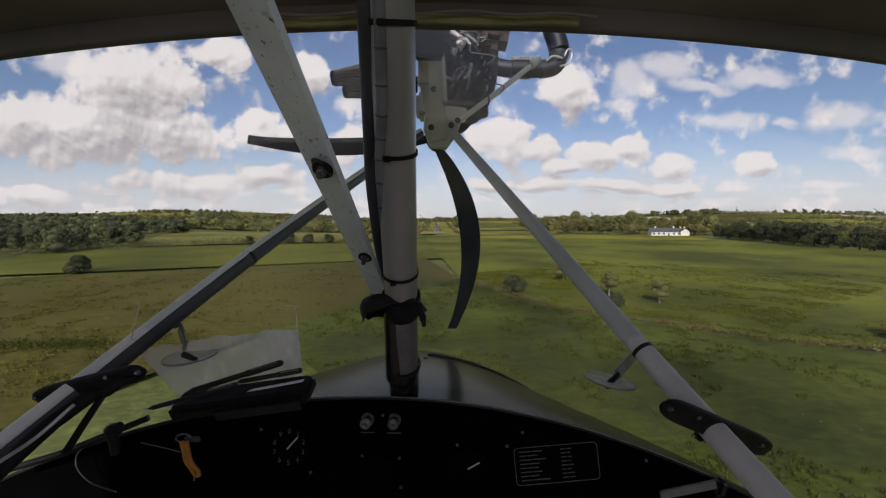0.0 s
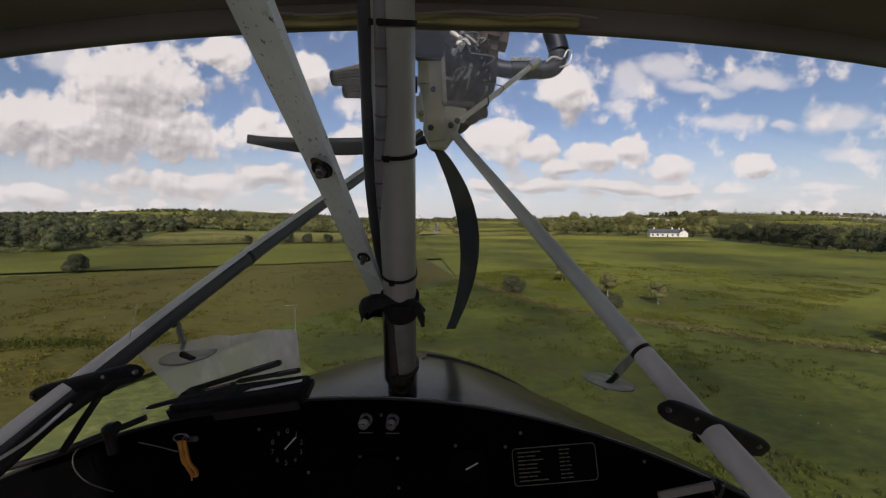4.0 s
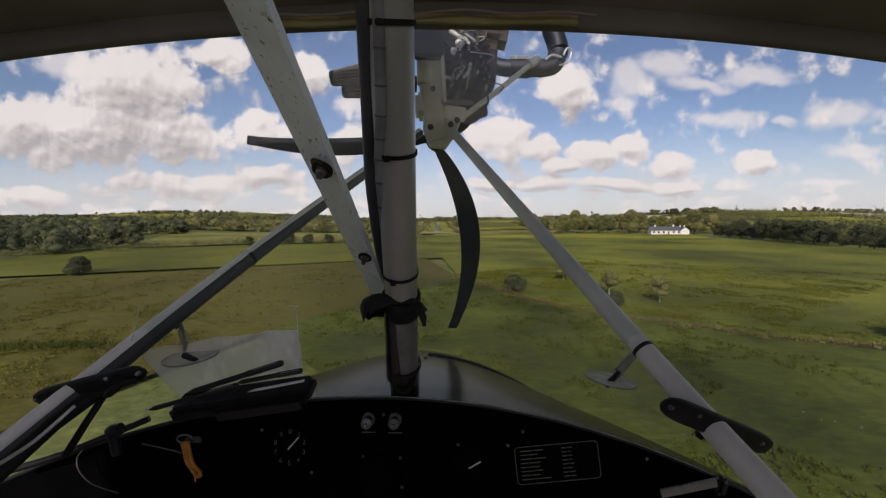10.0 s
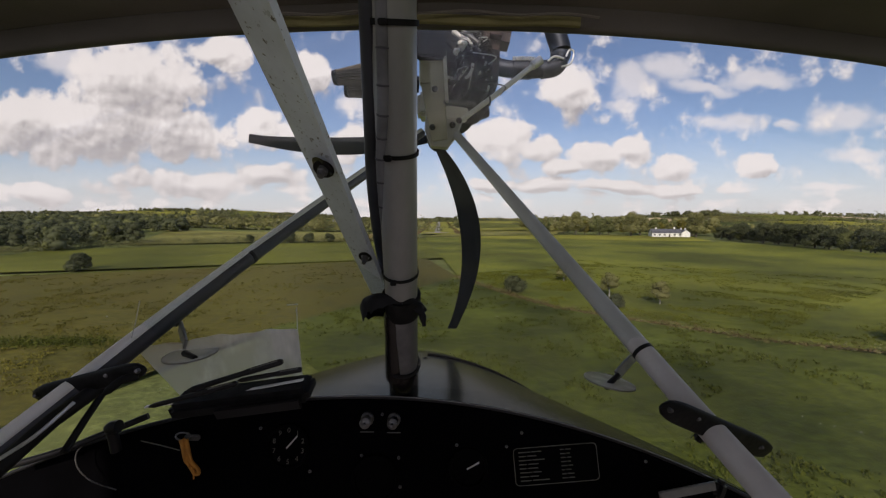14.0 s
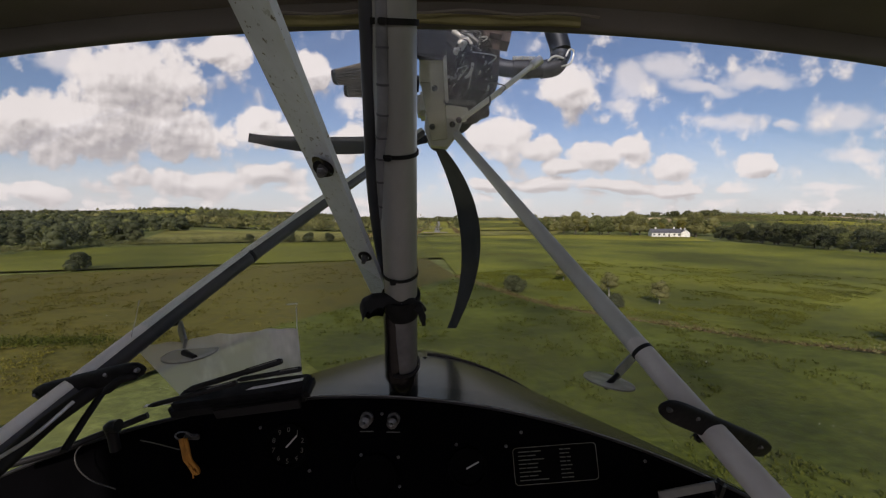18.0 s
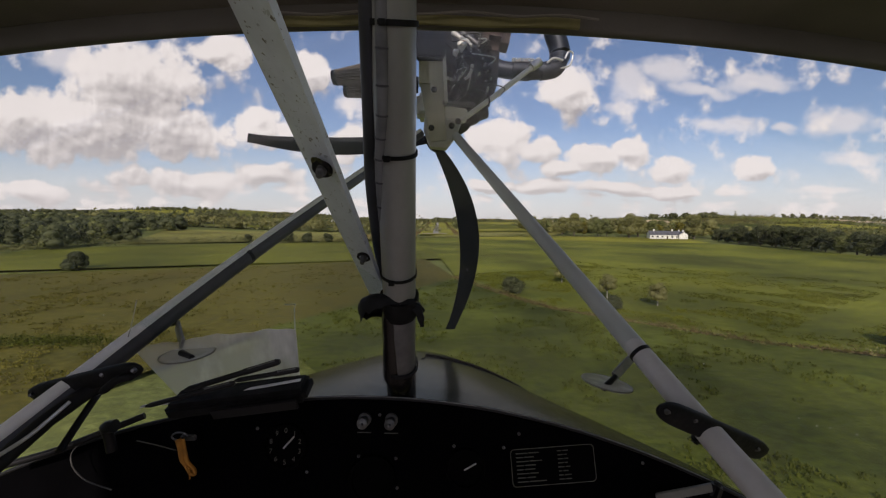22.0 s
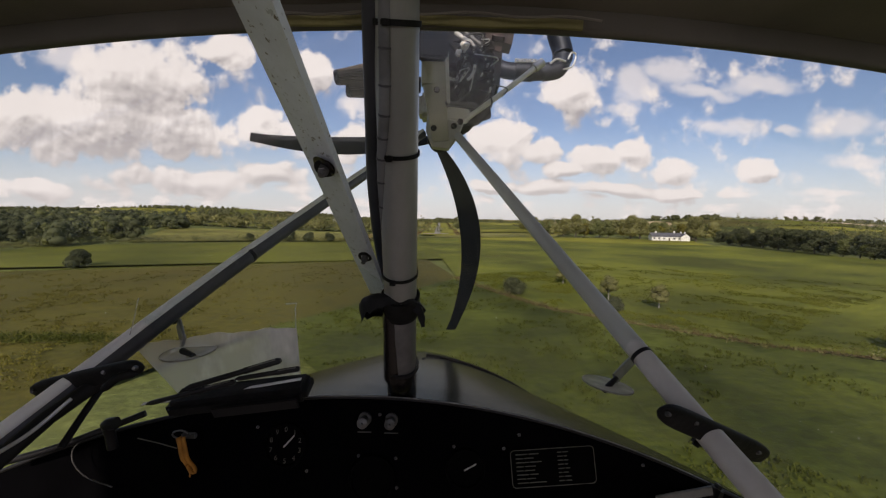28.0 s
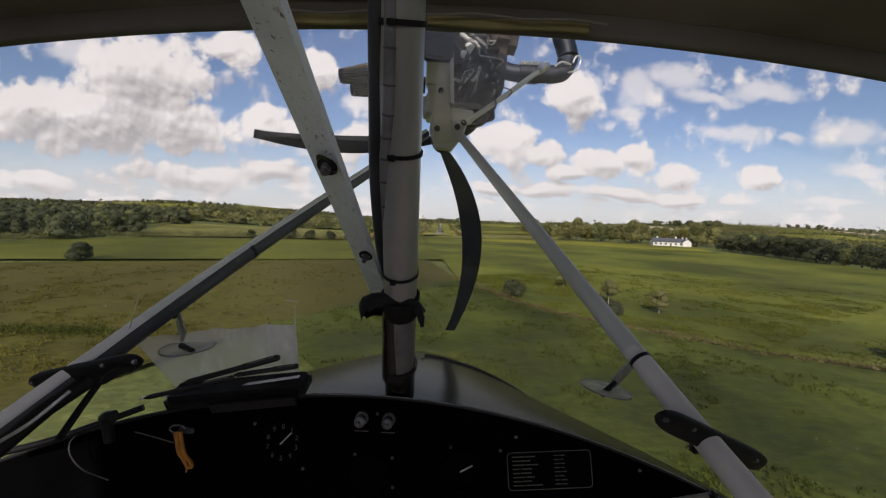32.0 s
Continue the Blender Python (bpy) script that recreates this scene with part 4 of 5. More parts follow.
gauge(-0.1060, -0.362, 0.036, None, 0, "dark blank round gauge")

for x, z in ((-0.1210, -0.2725), (-0.0785, -0.2735)):
    m = facing(on_panel(x, z), PN)
    k = part("panel_knob", lathe([(0.0105, 0), (0.0105, 0.004), (0.007, 0.006), (0.0062, 0.014), (0.0085, 0.017), (0.0085, 0.022), (0.004, 0.025), (0, 0.025)], m, 20), DULL_STEEL, air, "dull metal push knob")
    part("knob_pin", lathe([(0, 0.033), (0.0025, 0.031), (0.0025, 0.024)], m, 10), DULL_STEEL, k)
    bar(0.022, 0.0016, on_panel(x, z - 0.020), 0, WORN_CABLE, panel_ob)

# limitations placard: unreadable lines as plain bars
pc = on_panel(0.1790, -0.3400)
placard = part("placard", box((0.134, 0.058, 0.0016), None, 0.0006), DIAL, air, "black placard with a white rim and rows of small lettering")
placard.matrix_local = facing(pc + PN * 0.001, PN, 4.5)
rim = rounded(0.132, 0.056, 0.006)
pm = facing(pc + PN * 0.0026, PN, 4.5)
pts = [pm @ Vector((a, b, 0)) for a, b in rim]
inv = facing(pc + PN * 0.001, PN, 4.5).inverted()
part("placard_rim", tube([inv @ p for p in pts + pts[:1]], 0.0007, 6), FAINT_INK, placard)
rng = random.Random(12)
for i in range(8):
    for x0, w in ((-0.058, rng.uniform(0.028, 0.046)), (0.008, rng.uniform(0.012, 0.020))):
        cut = w * rng.uniform(0.35, 0.6)
        for a, b in ((0, cut), (cut + 0.0018, w)):
            ob = part("lettering_bar", box((b - a, 0.0015, 0.0006), None), FAINT_INK, placard, "", False)
            ob.matrix_local = inv @ pm @ Matrix.Translation((x0 + (a + b) / 2, 0.0215 - i * 0.0061, 0.0))

# hook with an orange cord, arc of wire, lever and end plate
hook = part("key_hook", box((0.024, 0.006, 0.009), Matrix.Translation((-0.388, 0.575, -0.293)), 0.002), DULL_STEEL, air, "small bright metal catch")
part("hook_ring", tube([Vector((-0.397, 0.570, -0.288)) + Vector((0.012 * math.cos(a), -0.002, 0.006 * math.sin(a))) for a in [i * math.pi / 8 for i in range(17)]], 0.0013, 8), DULL_STEEL, hook)
cord = new("pull_cord")
cord.matrix_world = AIR
tagged(cord, "frayed orange pull cord hanging from a metal catch", "cord")
part("cord_strand", tube(curve_points([(-0.395, 0.562, -0.289), (-0.390, 0.560, -0.301), (-0.386, 0.560, -0.318), (-0.377, 0.560, -0.333)], 6), [0.0042] * 8 + [0.0046] * 6 + [0.0036] * 5, 10), CORD, cord)
part("cord_strand", tube(curve_points([(-0.387, 0.560, -0.288), (-0.382, 0.558, -0.304), (-0.378, 0.558, -0.320), (-0.368, 0.558, -0.332), (-0.367, 0.558, -0.339), (-0.373, 0.557, -0.337), (-0.377, 0.556, -0.327)], 5), 0.0026, 8), CORD, cord)
part("cord_tail", tube([(-0.376, 0.560, -0.336), (-0.377, 0.562, -0.349)], 0.0011, 6), CORD, cord)
part("wire", tube(curve_points([(-0.472, 0.580, -0.301), (-0.440, 0.580, -0.308), (-0.407, 0.575, -0.313)], 5), 0.0009, 6), FAINT_INK, panel_ob)
part("hose_loop", tube(curve_points([(-0.549, 0.570, -0.299), (-0.558, 0.565, -0.313), (-0.553, 0.562, -0.332), (-0.533, 0.562, -0.352), (-0.497, 0.565, -0.368)], 6), 0.0010, 8), WORN_CABLE, air, "thin grey cable loop")
part("throttle_lever", tube(curve_points([(-0.484, 0.550, -0.300), (-0.484, 0.545, -0.277), (-0.483, 0.540, -0.262), (-0.471, 0.540, -0.259)], 5), [0.007] * 10 + [0.009] * 6, 12), BLACK_PLASTIC, air)
part("corner_plate", box((0.088, 0.004, 0.014), Matrix.Translation((0.378, 0.575, -0.373)) @ pose(0, 0, 0, 0, -11, 0), 0.001), GREYPLATE, air, "dull grey metal strip")
part("corner_cap", box((0.018, 0.02, 0.03), Matrix.Translation((0.430, 0.580, -0.373)) @ pose(0, 0, 0, 0, 20, 0), 0.006), BLACK_PLASTIC, air)
part("knee_trim", tube(curve_points([(-0.655, 0.550, -0.327), (-0.582, 0.560, -0.308), (-0.524, 0.580, -0.288), (-0.476, 0.600, -0.271)], 6), 0.005, 10), BLACK_PLASTIC, air)

# document wallet, papers and pens lying on the panel top
wallet = new("document_wallet")
wallet.matrix_world = AIR
tagged(wallet, "black document wallet stuffed with papers, lying behind the windscreen", "wallet")
wm = Matrix.Translation((-0.313, 0.565, -0.228)) @ pose(0, 0, 0, 18, -7.5, 0)
part("wallet_body", box((0.215, 0.05, 0.026), wm @ pose(0.002, 0.014, -0.008), 0.008), RUBBER, wallet)
part("wallet_flap", box((0.13, 0.004, 0.020), wm @ pose(0.035, -0.016, -0.012, 6, 0, 0), 0.002), BLACK_PLASTIC, wallet)
sheets = new("loose_papers")
sheets.matrix_world = AIR
tagged(sheets, "few white papers sticking out of a black wallet", "papers")
for dx, dz, rot in ((0.040, 0.0165, -9), (0.046, 0.0235, -10.5), (-0.105, -0.004, -8)):
    part("paper_sheet", box((0.095, 0.006, 0.0012), Matrix.Translation((-0.309, 0.575, -0.223)) @ Matrix.Translation((dx, 0, dz - 0.012)) @ pose(0, 0, 0, 14, rot, 0)), PAPER, sheets, "", False)
for nm, a, b, r in (("black_pen", (-0.379, 0.550, -0.211), (-0.242, 0.560, -0.170), 0.0042), ("dark_pen", (-0.432, 0.545, -0.233), (-0.307, 0.555, -0.201), 0.0036), ("slim_pen", (-0.304, 0.550, -0.196), (-0.213, 0.560, -0.182), 0.0036)):
    pen = new("pen")
    pen.matrix_world = AIR
    tagged(pen, "black plastic pen lying on the document wallet", "pen", "pens on the wallet")
    a, b = Vector(a), Vector(b)
    part("barrel", tube([a, a.lerp(b, 0.06), a.lerp(b, 0.62)], [r * 0.35, r, r], 12), BLACK_PLASTIC, pen)
    part("cap", tube([a.lerp(b, 0.62), a.lerp(b, 0.97), b], [r * 1.18, r * 1.18, r * 0.8], 12), BLACK_PLASTIC, pen)
    part("clip", tube([a.lerp(b, 0.68) + Vector((0, -r * 1.5, r)), a.lerp(b, 0.96) + Vector((0, -r * 1.5, r))], 0.0009, 6), DULL_STEEL, pen)

# ---- the countryside ----
def grass(name, base, second, vary=0.30, coarse=0.022, streak=(1, 1, 1)):
    """Grass in three scales: broad tone, drier and ranker drifts, dark tussocks."""
    m = material(name, base, 0.85, vary=vary, second=second, scale=coarse, fine=0.22, bump=0.6, bump_scale=1.2, stretch=streak, spec=0.15)
    t = m.node_tree
    bsdf = t.nodes["Principled BSDF"]
    col = bsdf.inputs["Base Color"].links[0].from_socket
    co = vec_node(t, "MULTIPLY", t.nodes.new("ShaderNodeTexCoord").outputs["Object"], (0.6, 1.0, 1.0))
    dry = smooth(t, noise_node(t, co, 0.045, 5.0, 0.62), 0.50, 0.72)
    col = mixcol(t, math_node(t, "MULTIPLY", dry, 0.45), col, (base[0] * 1.55, base[1] * 1.22, base[2] * 1.5))
    rank = smooth(t, noise_node(t, vec_node(t, "ADD", co, (71.0, 13.0, 0.0)), 0.07, 5.0, 0.6), 0.54, 0.70)
    col = mixcol(t, math_node(t, "MULTIPLY", rank, 0.40), col, (base[0] * 0.55, base[1] * 0.68, base[2] * 0.8))
    tuft = smooth(t, noise_node(t, co, 0.55, 3.0, 0.6), 0.60, 0.68)
    col = mixcol(t, math_node(t, "MULTIPLY", tuft, 0.45), col, (base[0] * 0.5, base[1] * 0.58, base[2] * 0.7))
    patch = smooth(t, noise_node(t, vec_node(t, "ADD", co, (17.0, 5.0, 0.0)), 0.21, 5.0, 0.68), 0.46, 0.70)
    col = mixcol(t, math_node(t, "MULTIPLY", patch, 0.40), col, (base[0] * 1.5, base[1] * 1.3, base[2] * 1.3))
    blades = smooth(t, noise_node(t, co, 1.9, 4.0, 0.7), 0.35, 0.75)
    col = mixcol(t, 1.0, col, math_node(t, "ADD", 0.72, math_node(t, "MULTIPLY", blades, 0.56)), "MULTIPLY")
    link(t, col, bsdf.inputs["Base Color"])
    return m


# BRIGHT and PALE_GRASS are lightened for sun, DARK_GRASS darkened for cloud shade
MEADOW = grass("meadow", (0.108, 0.124, 0.013), (0.146, 0.152, 0.016))
BRIGHT = grass("sunlit_tone_grass", (0.220, 0.225, 0.026), (0.270, 0.260, 0.030))
DARK_GRASS = grass("cloud_shade_tone_pasture", (0.060, 0.078, 0.010), (0.084, 0.100, 0.013), vary=0.4, coarse=0.06)
OLIVE = grass("olive_stubble", (0.090, 0.082, 0.012), (0.106, 0.095, 0.015), streak=(1, 0.35, 1))
TAN = grass("dry_grass", (0.24, 0.185, 0.035), (0.30, 0.22, 0.045), streak=(0.4, 1, 1))
PASTURE = grass("grazed_pasture", (0.118, 0.140, 0.015), (0.162, 0.174, 0.018), vary=0.38, coarse=0.03)
PALE_GRASS = grass("pale_rough_grass", (0.210, 0.205, 0.045), (0.25, 0.235, 0.055))
STRAW = grass("straw_stubble", (0.50, 0.39, 0.21), (0.58, 0.46, 0.26))
FARGREEN = grass("far_grass", (0.13, 0.155, 0.042), (0.17, 0.19, 0.052))
TARMAC = material("worn_tarmac", (0.27, 0.25, 0.215), 0.9, vary=0.2, scale=0.3, fine=6, bump=0.2, bump_scale=20)
GRAVEL = material("pale_gravel", (0.36, 0.32, 0.26), 0.95, vary=0.2, scale=0.2, fine=5, bump=0.3, bump_scale=20)


def leaf(name, a, b):
    m = material(name, a, 0.7, vary=0.25, second=b, scale=0.06, fine=1.3, bump=0, island=0.15, spec=0.12, glow_through=0.35)
    return m


LEAF_DARK = leaf("dark_foliage", (0.088, 0.100, 0.050), (0.112, 0.124, 0.060))
LEAF_GREEN = leaf("green_foliage", (0.145, 0.162, 0.058), (0.182, 0.192, 0.070))
LEAF_OLIVE = leaf("olive_foliage", (0.215, 0.214, 0.080), (0.255, 0.245, 0.092))
# lighter than LEAF_DARK: distance haze is mixed into this colour
FAR_LEAF = leaf("far_foliage_with_haze", (0.125, 0.135, 0.062), (0.16, 0.165, 0.075))
TUSSOCK = leaf("tussock_grass", (0.120, 0.135, 0.018), (0.150, 0.155, 0.022))
DARK_TUSSOCK = leaf("dark_tussock_grass", (0.072, 0.088, 0.013), (0.092, 0.104, 0.016))
DRY_TUSSOCK = leaf("dry_tussock_grass", (0.135, 0.122, 0.022), (0.160, 0.142, 0.026))
LEAF_GOLD = leaf("yellowing_foliage", (0.17, 0.15, 0.030), (0.21, 0.19, 0.040))
RUSHES = leaf("dry_rushes", (0.15, 0.110, 0.050), (0.20, 0.145, 0.070))
BARK = material("bark", (0.11, 0.09, 0.07), 0.9, vary=0.3, scale=2, fine=14, bump=0.6, bump_scale=12)
PALE_BARK = material("birch_bark", (0.26, 0.25, 0.21), 0.8, vary=0.25, scale=2, fine=9, bump=0.3, bump_scale=12)
RENDER_WHITE = material("white_render", (0.78, 0.77, 0.72), 0.8, vary=0.06, scale=0.4, fine=4, bump=0.2, bump_scale=12)
SLATE = material("slate", (0.10, 0.10, 0.11), 0.6, vary=0.2, scale=0.5, fine=5, bump=0.3, bump_scale=9)
WINDOW_GLASS = material("dark_window", (0.02, 0.025, 0.03), 0.08, vary=0.2, scale=1, fine=5, bump=0)
FRAME_WHITE = material("window_frame_white", (0.7, 0.7, 0.68), 0.5, vary=0.05, scale=2, fine=9, bump=0)
POST_WOOD = material("pale_post_wood", (0.36, 0.30, 0.20), 0.85, vary=0.25, scale=3, fine=25, bump=0.4, bump_scale=30)


def bump_at(x, y, cx, cy, rx, ry, h):
    return h * math.exp(-((x - cx) / rx) ** 2 - ((y - cy) / ry) ** 2)


def height(x, y):
    """The lie of the land: flat under the approach, rising to the strip and to wooded hills."""
    d = math.hypot(x, y)
    h = 0.3 * math.sin(x * 0.021 + 1.0) * math.sin(y * 0.023) * min(1, d / 120)
    h += bump_at(x, y, -330, 380, 170, 150, 7.0)
    h += bump_at(x, y, -1000, 1500, 520, 450, 36.0)
    h += bump_at(x, y, 1000, 1500, 600, 420, 16.0)
    h += bump_at(x, y, 60, 760, 220, 260, 5.0)
    h += bump_at(x, y, 640, 860, 360, 230, 21.0)
    h += bump_at(x, y, 150, 380, 120, 80, 3.0)
    f = min(1, max(0, (d - 700) / 2400))
    h += f * (16 + 9 * math.sin(x * 0.0021 + 0.4) * math.cos(y * 0.0016) + 5 * math.sin(x * 0.0067 + y * 0.004))
    return h


def sheet_mesh(name, verts, faces, mat, label, category="", kind="structure"):
    me = bpy.data.meshes.new(name)
    me.from_pydata(verts, [], faces)
    for f in me.polygons:
        f.use_smooth = True
    me.materials.append(mat)
    ob = new(name, me)
    return tagged(ob, label, category, "", kind)


# one ground sheet out to the horizon
radii = [0, 25, 50, 75, 100, 130, 160, 200, 240, 290, 340, 400, 470, 550, 640, 740, 860, 1000, 1170, 1370, 1600, 1880, 2200, 2600, 3100, 3700, 4300, 4900]
SPOKES = 120
gv, gf = [(0, 0, height(0, 0) - 0.3)], []
for r in radii[1:]:
    for i in range(SPOKES):
        a = 2 * math.pi * i / SPOKES
        x, y = r * math.sin(a), r * math.cos(a)
        gv.append((x, y, height(x, y) - 0.3 - r * 0.0008))
for i in range(SPOKES):
    gf.append((0, 1 + i, 1 + (i + 1) % SPOKES))
for k in range(len(radii) - 2):
    for i in range(SPOKES):
        a, b = 1 + k * SPOKES + i, 1 + k * SPOKES + (i + 1) % SPOKES
        gf.append((a, a + SPOKES, b + SPOKES, b))
sheet_mesh("ground", gv, gf, FARGREEN, "rolling green farmland reaching the horizon")


def field(corners, mat, label, lift=0.1, step=14.0):
    a, b, c, d = [Vector((*p, 0)) for p in corners]
    nu = max(2, min(40, int(max((b - a).length, (c - d).length) / step)))
    nv = max(2, min(40, int(max((d - a).length, (c - b).length) / step)))
    verts, faces = [], []
    for i in range(nu + 1):
        for j in range(nv + 1):
            u, v = i / nu, j / nv
            p = a.lerp(b, u).lerp(d.lerp(c, u), v)
            verts.append((p.x, p.y, height(p.x, p.y) + lift))
    for i in range(nu):
        for j in range(nv):
            k = i * (nv + 1) + j
            faces.append((k, k + nv + 1, k + nv + 2, k + 1))
    return sheet_mesh("field", verts, faces, mat, label)


# near fields of the approach
field(((-150.0, 40.0), (-95.0, 79.0), (-20.0, 40.0), (-40.0, -20.0)), OLIVE, "olive-brown field of rough grass", 0.10, 8)
field(((-95.0, 79.0), (-5.0, 114.5), (3.0, 78.0), (-20.0, 40.0)), OLIVE, "olive-brown field of rough grass", 0.13, 8)
field(((-20.0, 40.0), (3.0, 78.0), (15.5, 50.5), (12.0, 5.0)), DARK_GRASS, "green pasture by the ditch, cloud shade put into its dark colour", 0.16, 8)
field(((12.0, 5.0), (15.5, 50.5), (32.5, 36.8), (93.0, 11.6)), DARK_GRASS, "green pasture by the ditch, cloud shade put into its dark colour", 0.19, 8)
field(((-130.0, 76.0), (-27.0, 109.0), (-52.0, 196.0), (-150.0, 142.0)), MEADOW, "green meadow with a lone round bush", 0.16, 10)
field(((-27.0, 109.0), (-0.4, 116.0), (-12.3, 246.0), (-52.0, 196.0)), MEADOW, "green meadow running up to a hedge", 0.19, 10)
field(((3.0, 79.0), (16.0, 51.0), (150.0, 206.0), (-12.0, 248.0)), PASTURE, "broad green field below the farmhouse", 0.22, 8)
field(((16.0, 51.0), (33.0, 37.0), (160.0, 130.0), (150.0, 206.0)), PASTURE, "broad green field below a row of trees", 0.25, 8)
field(((33.0, 37.0), (95.0, 12.0), (180.0, 60.0), (160.0, 130.0)), PASTURE, "broad green field below a row of trees", 0.28, 8)
# sunlit patch, painted with the lighter grass
field(((-12.0, 248.0), (150.0, 206.0), (172.0, 262.0), (75.0, 277.0)), BRIGHT, "end of the broad field by the farmhouse, sunlight put into its colour", 0.31, 10)
field(((-143.0, 168.0), (-56.0, 203.0), (-62.0, 320.0), (-215.0, 290.0)), PALE_GRASS, "pale grass slope behind a hedge", 0.16, 14)
field(((-54.0, 206.0), (-18.0, 240.0), (-20.0, 330.0), (-58.0, 325.0)), TAN, "dry pale grass behind a hedge", 0.20, 14)
field(((-16.0, 254.0), (84.0, 282.0), (110.0, 330.0), (12.0, 330.0)), PALE_GRASS, "pale rough pasture behind a hedge", 0.24, 14)

# patchwork of the distance
rng = random.Random(21)
hedge_lines = []
ys = [335, 420, 520, 640, 780, 950, 1150, 1400, 1700, 2050, 2500, 3000]
for j in range(len(ys) - 1):
    y0, y1 = ys[j], ys[j + 1]
    cell = 95 + 0.085 * y0
    cols = int(1.45 * y1 / cell) + 1
    for i in range(-cols, cols):
        if rng.random() < 0.06:
            continue
        x0, x1 = i * cell + 23 * math.sin(j * 2.1), (i + 1) * cell + 23 * math.sin(j * 2.1)
        j4 = [rng.uniform(-0.05, 0.05) * cell for _ in range(4)]
        mid = (x0 + x1) / 2
        right_side = 150 < mid < 1400 and 520 <= y0 <= 1400
        pick = rng.random()
        mat = STRAW if (right_side and pick < 0.30) or pick < 0.04 else TAN if pick < 0.12 else BRIGHT if pick < 0.32 else MEADOW if pick < 0.55 else OLIVE if pick < 0.70 else DARK_GRASS
        if abs(mid) < 120 and y0 < 800:
            mat = BRIGHT if pick < 0.6 else MEADOW
        word = "pale straw stubble field" if mat is STRAW else "small hedged field of grass"
        field(((x0 + 3, y0 + 3), (x1 - 3, y0 + 3 + j4[1]), (x1 - 3, y1 - 3), (x0 + 3, y1 - 3 + j4[0])), mat, word + " far ahead", 0.30 + y0 * 0.0006, cell / 4)
        hedge_lines.append(((x0, y0), (x1, y0 + j4[1])))
        hedge_lines.append(((x0, y0), (x0, y1 + j4[0])))

# ---- foliage ----
nrg = np.random.default_rng(5)


def leaf_quads(centres, size, tall=1.0):
    """A random tilted leaf clump at each centre: a bent five-sided flake."""
    n = len(centres)
    d1 = nrg.normal(size=(n, 3))
    d1 /= np.linalg.norm(d1, axis=1, keepdims=True)
    d2 = np.cross(d1, nrg.normal(size=(n, 3)))
    d2 /= np.linalg.norm(d2, axis=1, keepdims=True)
    s = (size * nrg.uniform(0.6, 1.3, n))[:, None]
    d3 = np.cross(d1, d2)
    c = np.asarray(centres)
    k = np.array([1, 1, tall])
    quad = np.stack([c + k * s * (-0.5 * d1 - 0.35 * d2), c + k * s * (0.5 * d1 - 0.4 * d2 + 0.15 * d3), c + k * s * (0.45 * d1 + 0.4 * d2 - 0.1 * d3), c + k * s * (-0.4 * d1 + 0.45 * d2 + 0.12 * d3)], 1)
    return quad.reshape(-1, 3)


def unit_ball():
    bm = bmesh.new()
    bmesh.ops.create_icosphere(bm, subdivisions=2, radius=1.0)
    v = np.array([p.co[:] for p in bm.verts])
    f = np.array([[p.index for p in q.verts] for q in bm.faces])
    bm.free()
    return v, f


BALL_V, BALL_F = unit_ball()


def lobe_tris(lobes):
    """Lumpy solid hearts of the crown's lobes: vertices and triangles."""
    c, r = np.array([l[0] for l in lobes]), np.array([l[1] for l in lobes])
    n = len(c)
    k = nrg.uniform(0.74, 1.0, (n, len(BALL_V), 1))
    v = c[:, None, :] + BALL_V[None] * k * r[:, None, None] * np.array([1, 1, 0.78])
    f = BALL_F[None] + (np.arange(n) * len(BALL_V))[:, None, None]
    return v.reshape(-1, 3), f.reshape(-1, 3)


def quad_mesh(name, verts, mat, lobes=None):
    me = bpy.data.meshes.new(name)
    n = len(verts)
    lv, lf = lobe_tris(lobes) if lobes else (np.zeros((0, 3)), np.zeros((0, 3), dtype=int))
    me.vertices.add(n + len(lv))
    me.vertices.foreach_set("co", np.concatenate([verts, lv]).astype(np.float32).ravel())
    idx = np.concatenate([np.arange(n), (lf + n).ravel()]).astype(np.int32)
    me.loops.add(len(idx))
    me.loops.foreach_set("vertex_index", idx)
    me.polygons.add(n // 4 + len(lf))
    me.polygons.foreach_set("loop_start", np.concatenate([np.arange(0, n, 4), n + 3 * np.arange(len(lf))]).astype(np.int32))
    me.polygons.foreach_set("use_smooth", np.concatenate([np.zeros(n // 4, dtype=bool), np.ones(len(lf), dtype=bool)]))
    me.update(calc_edges=True)
    me.materials.append(mat)
    return me


def crown_points(n, h, spread, lobes, base):
    """Points on the skins of overlapping lobes, and the lobes."""
    pts, balls = [], []
    for i in range(lobes):
        a, rr = nrg.uniform(0, 6.283), nrg.uniform(0.15, 0.62) * spread
        top = i / max(1, lobes - 1)
        c = np.array([math.cos(a) * rr * (1 - 0.5 * top), math.sin(a) * rr * (1 - 0.5 * top), base + (h - base) * (0.22 + 0.58 * top)])
        r = spread * nrg.uniform(0.34, 0.55)
        v = nrg.normal(size=(n // lobes, 3))
        v /= np.linalg.norm(v, axis=1, keepdims=True)
        v *= r * nrg.uniform(0.86, 1.10, (n // lobes, 1))
        v[:, 2] *= 0.78
        pts.append(c + v)
        balls.append((c, r * 0.88))
    return np.concatenate(pts), balls


def stuff(name, verts, mat, label, category):
    verts, lobes = verts if isinstance(verts, tuple) else (verts, None)
    return tagged(new(name, quad_mesh(name, verts, mat, lobes)), label, category, "", "stuff")


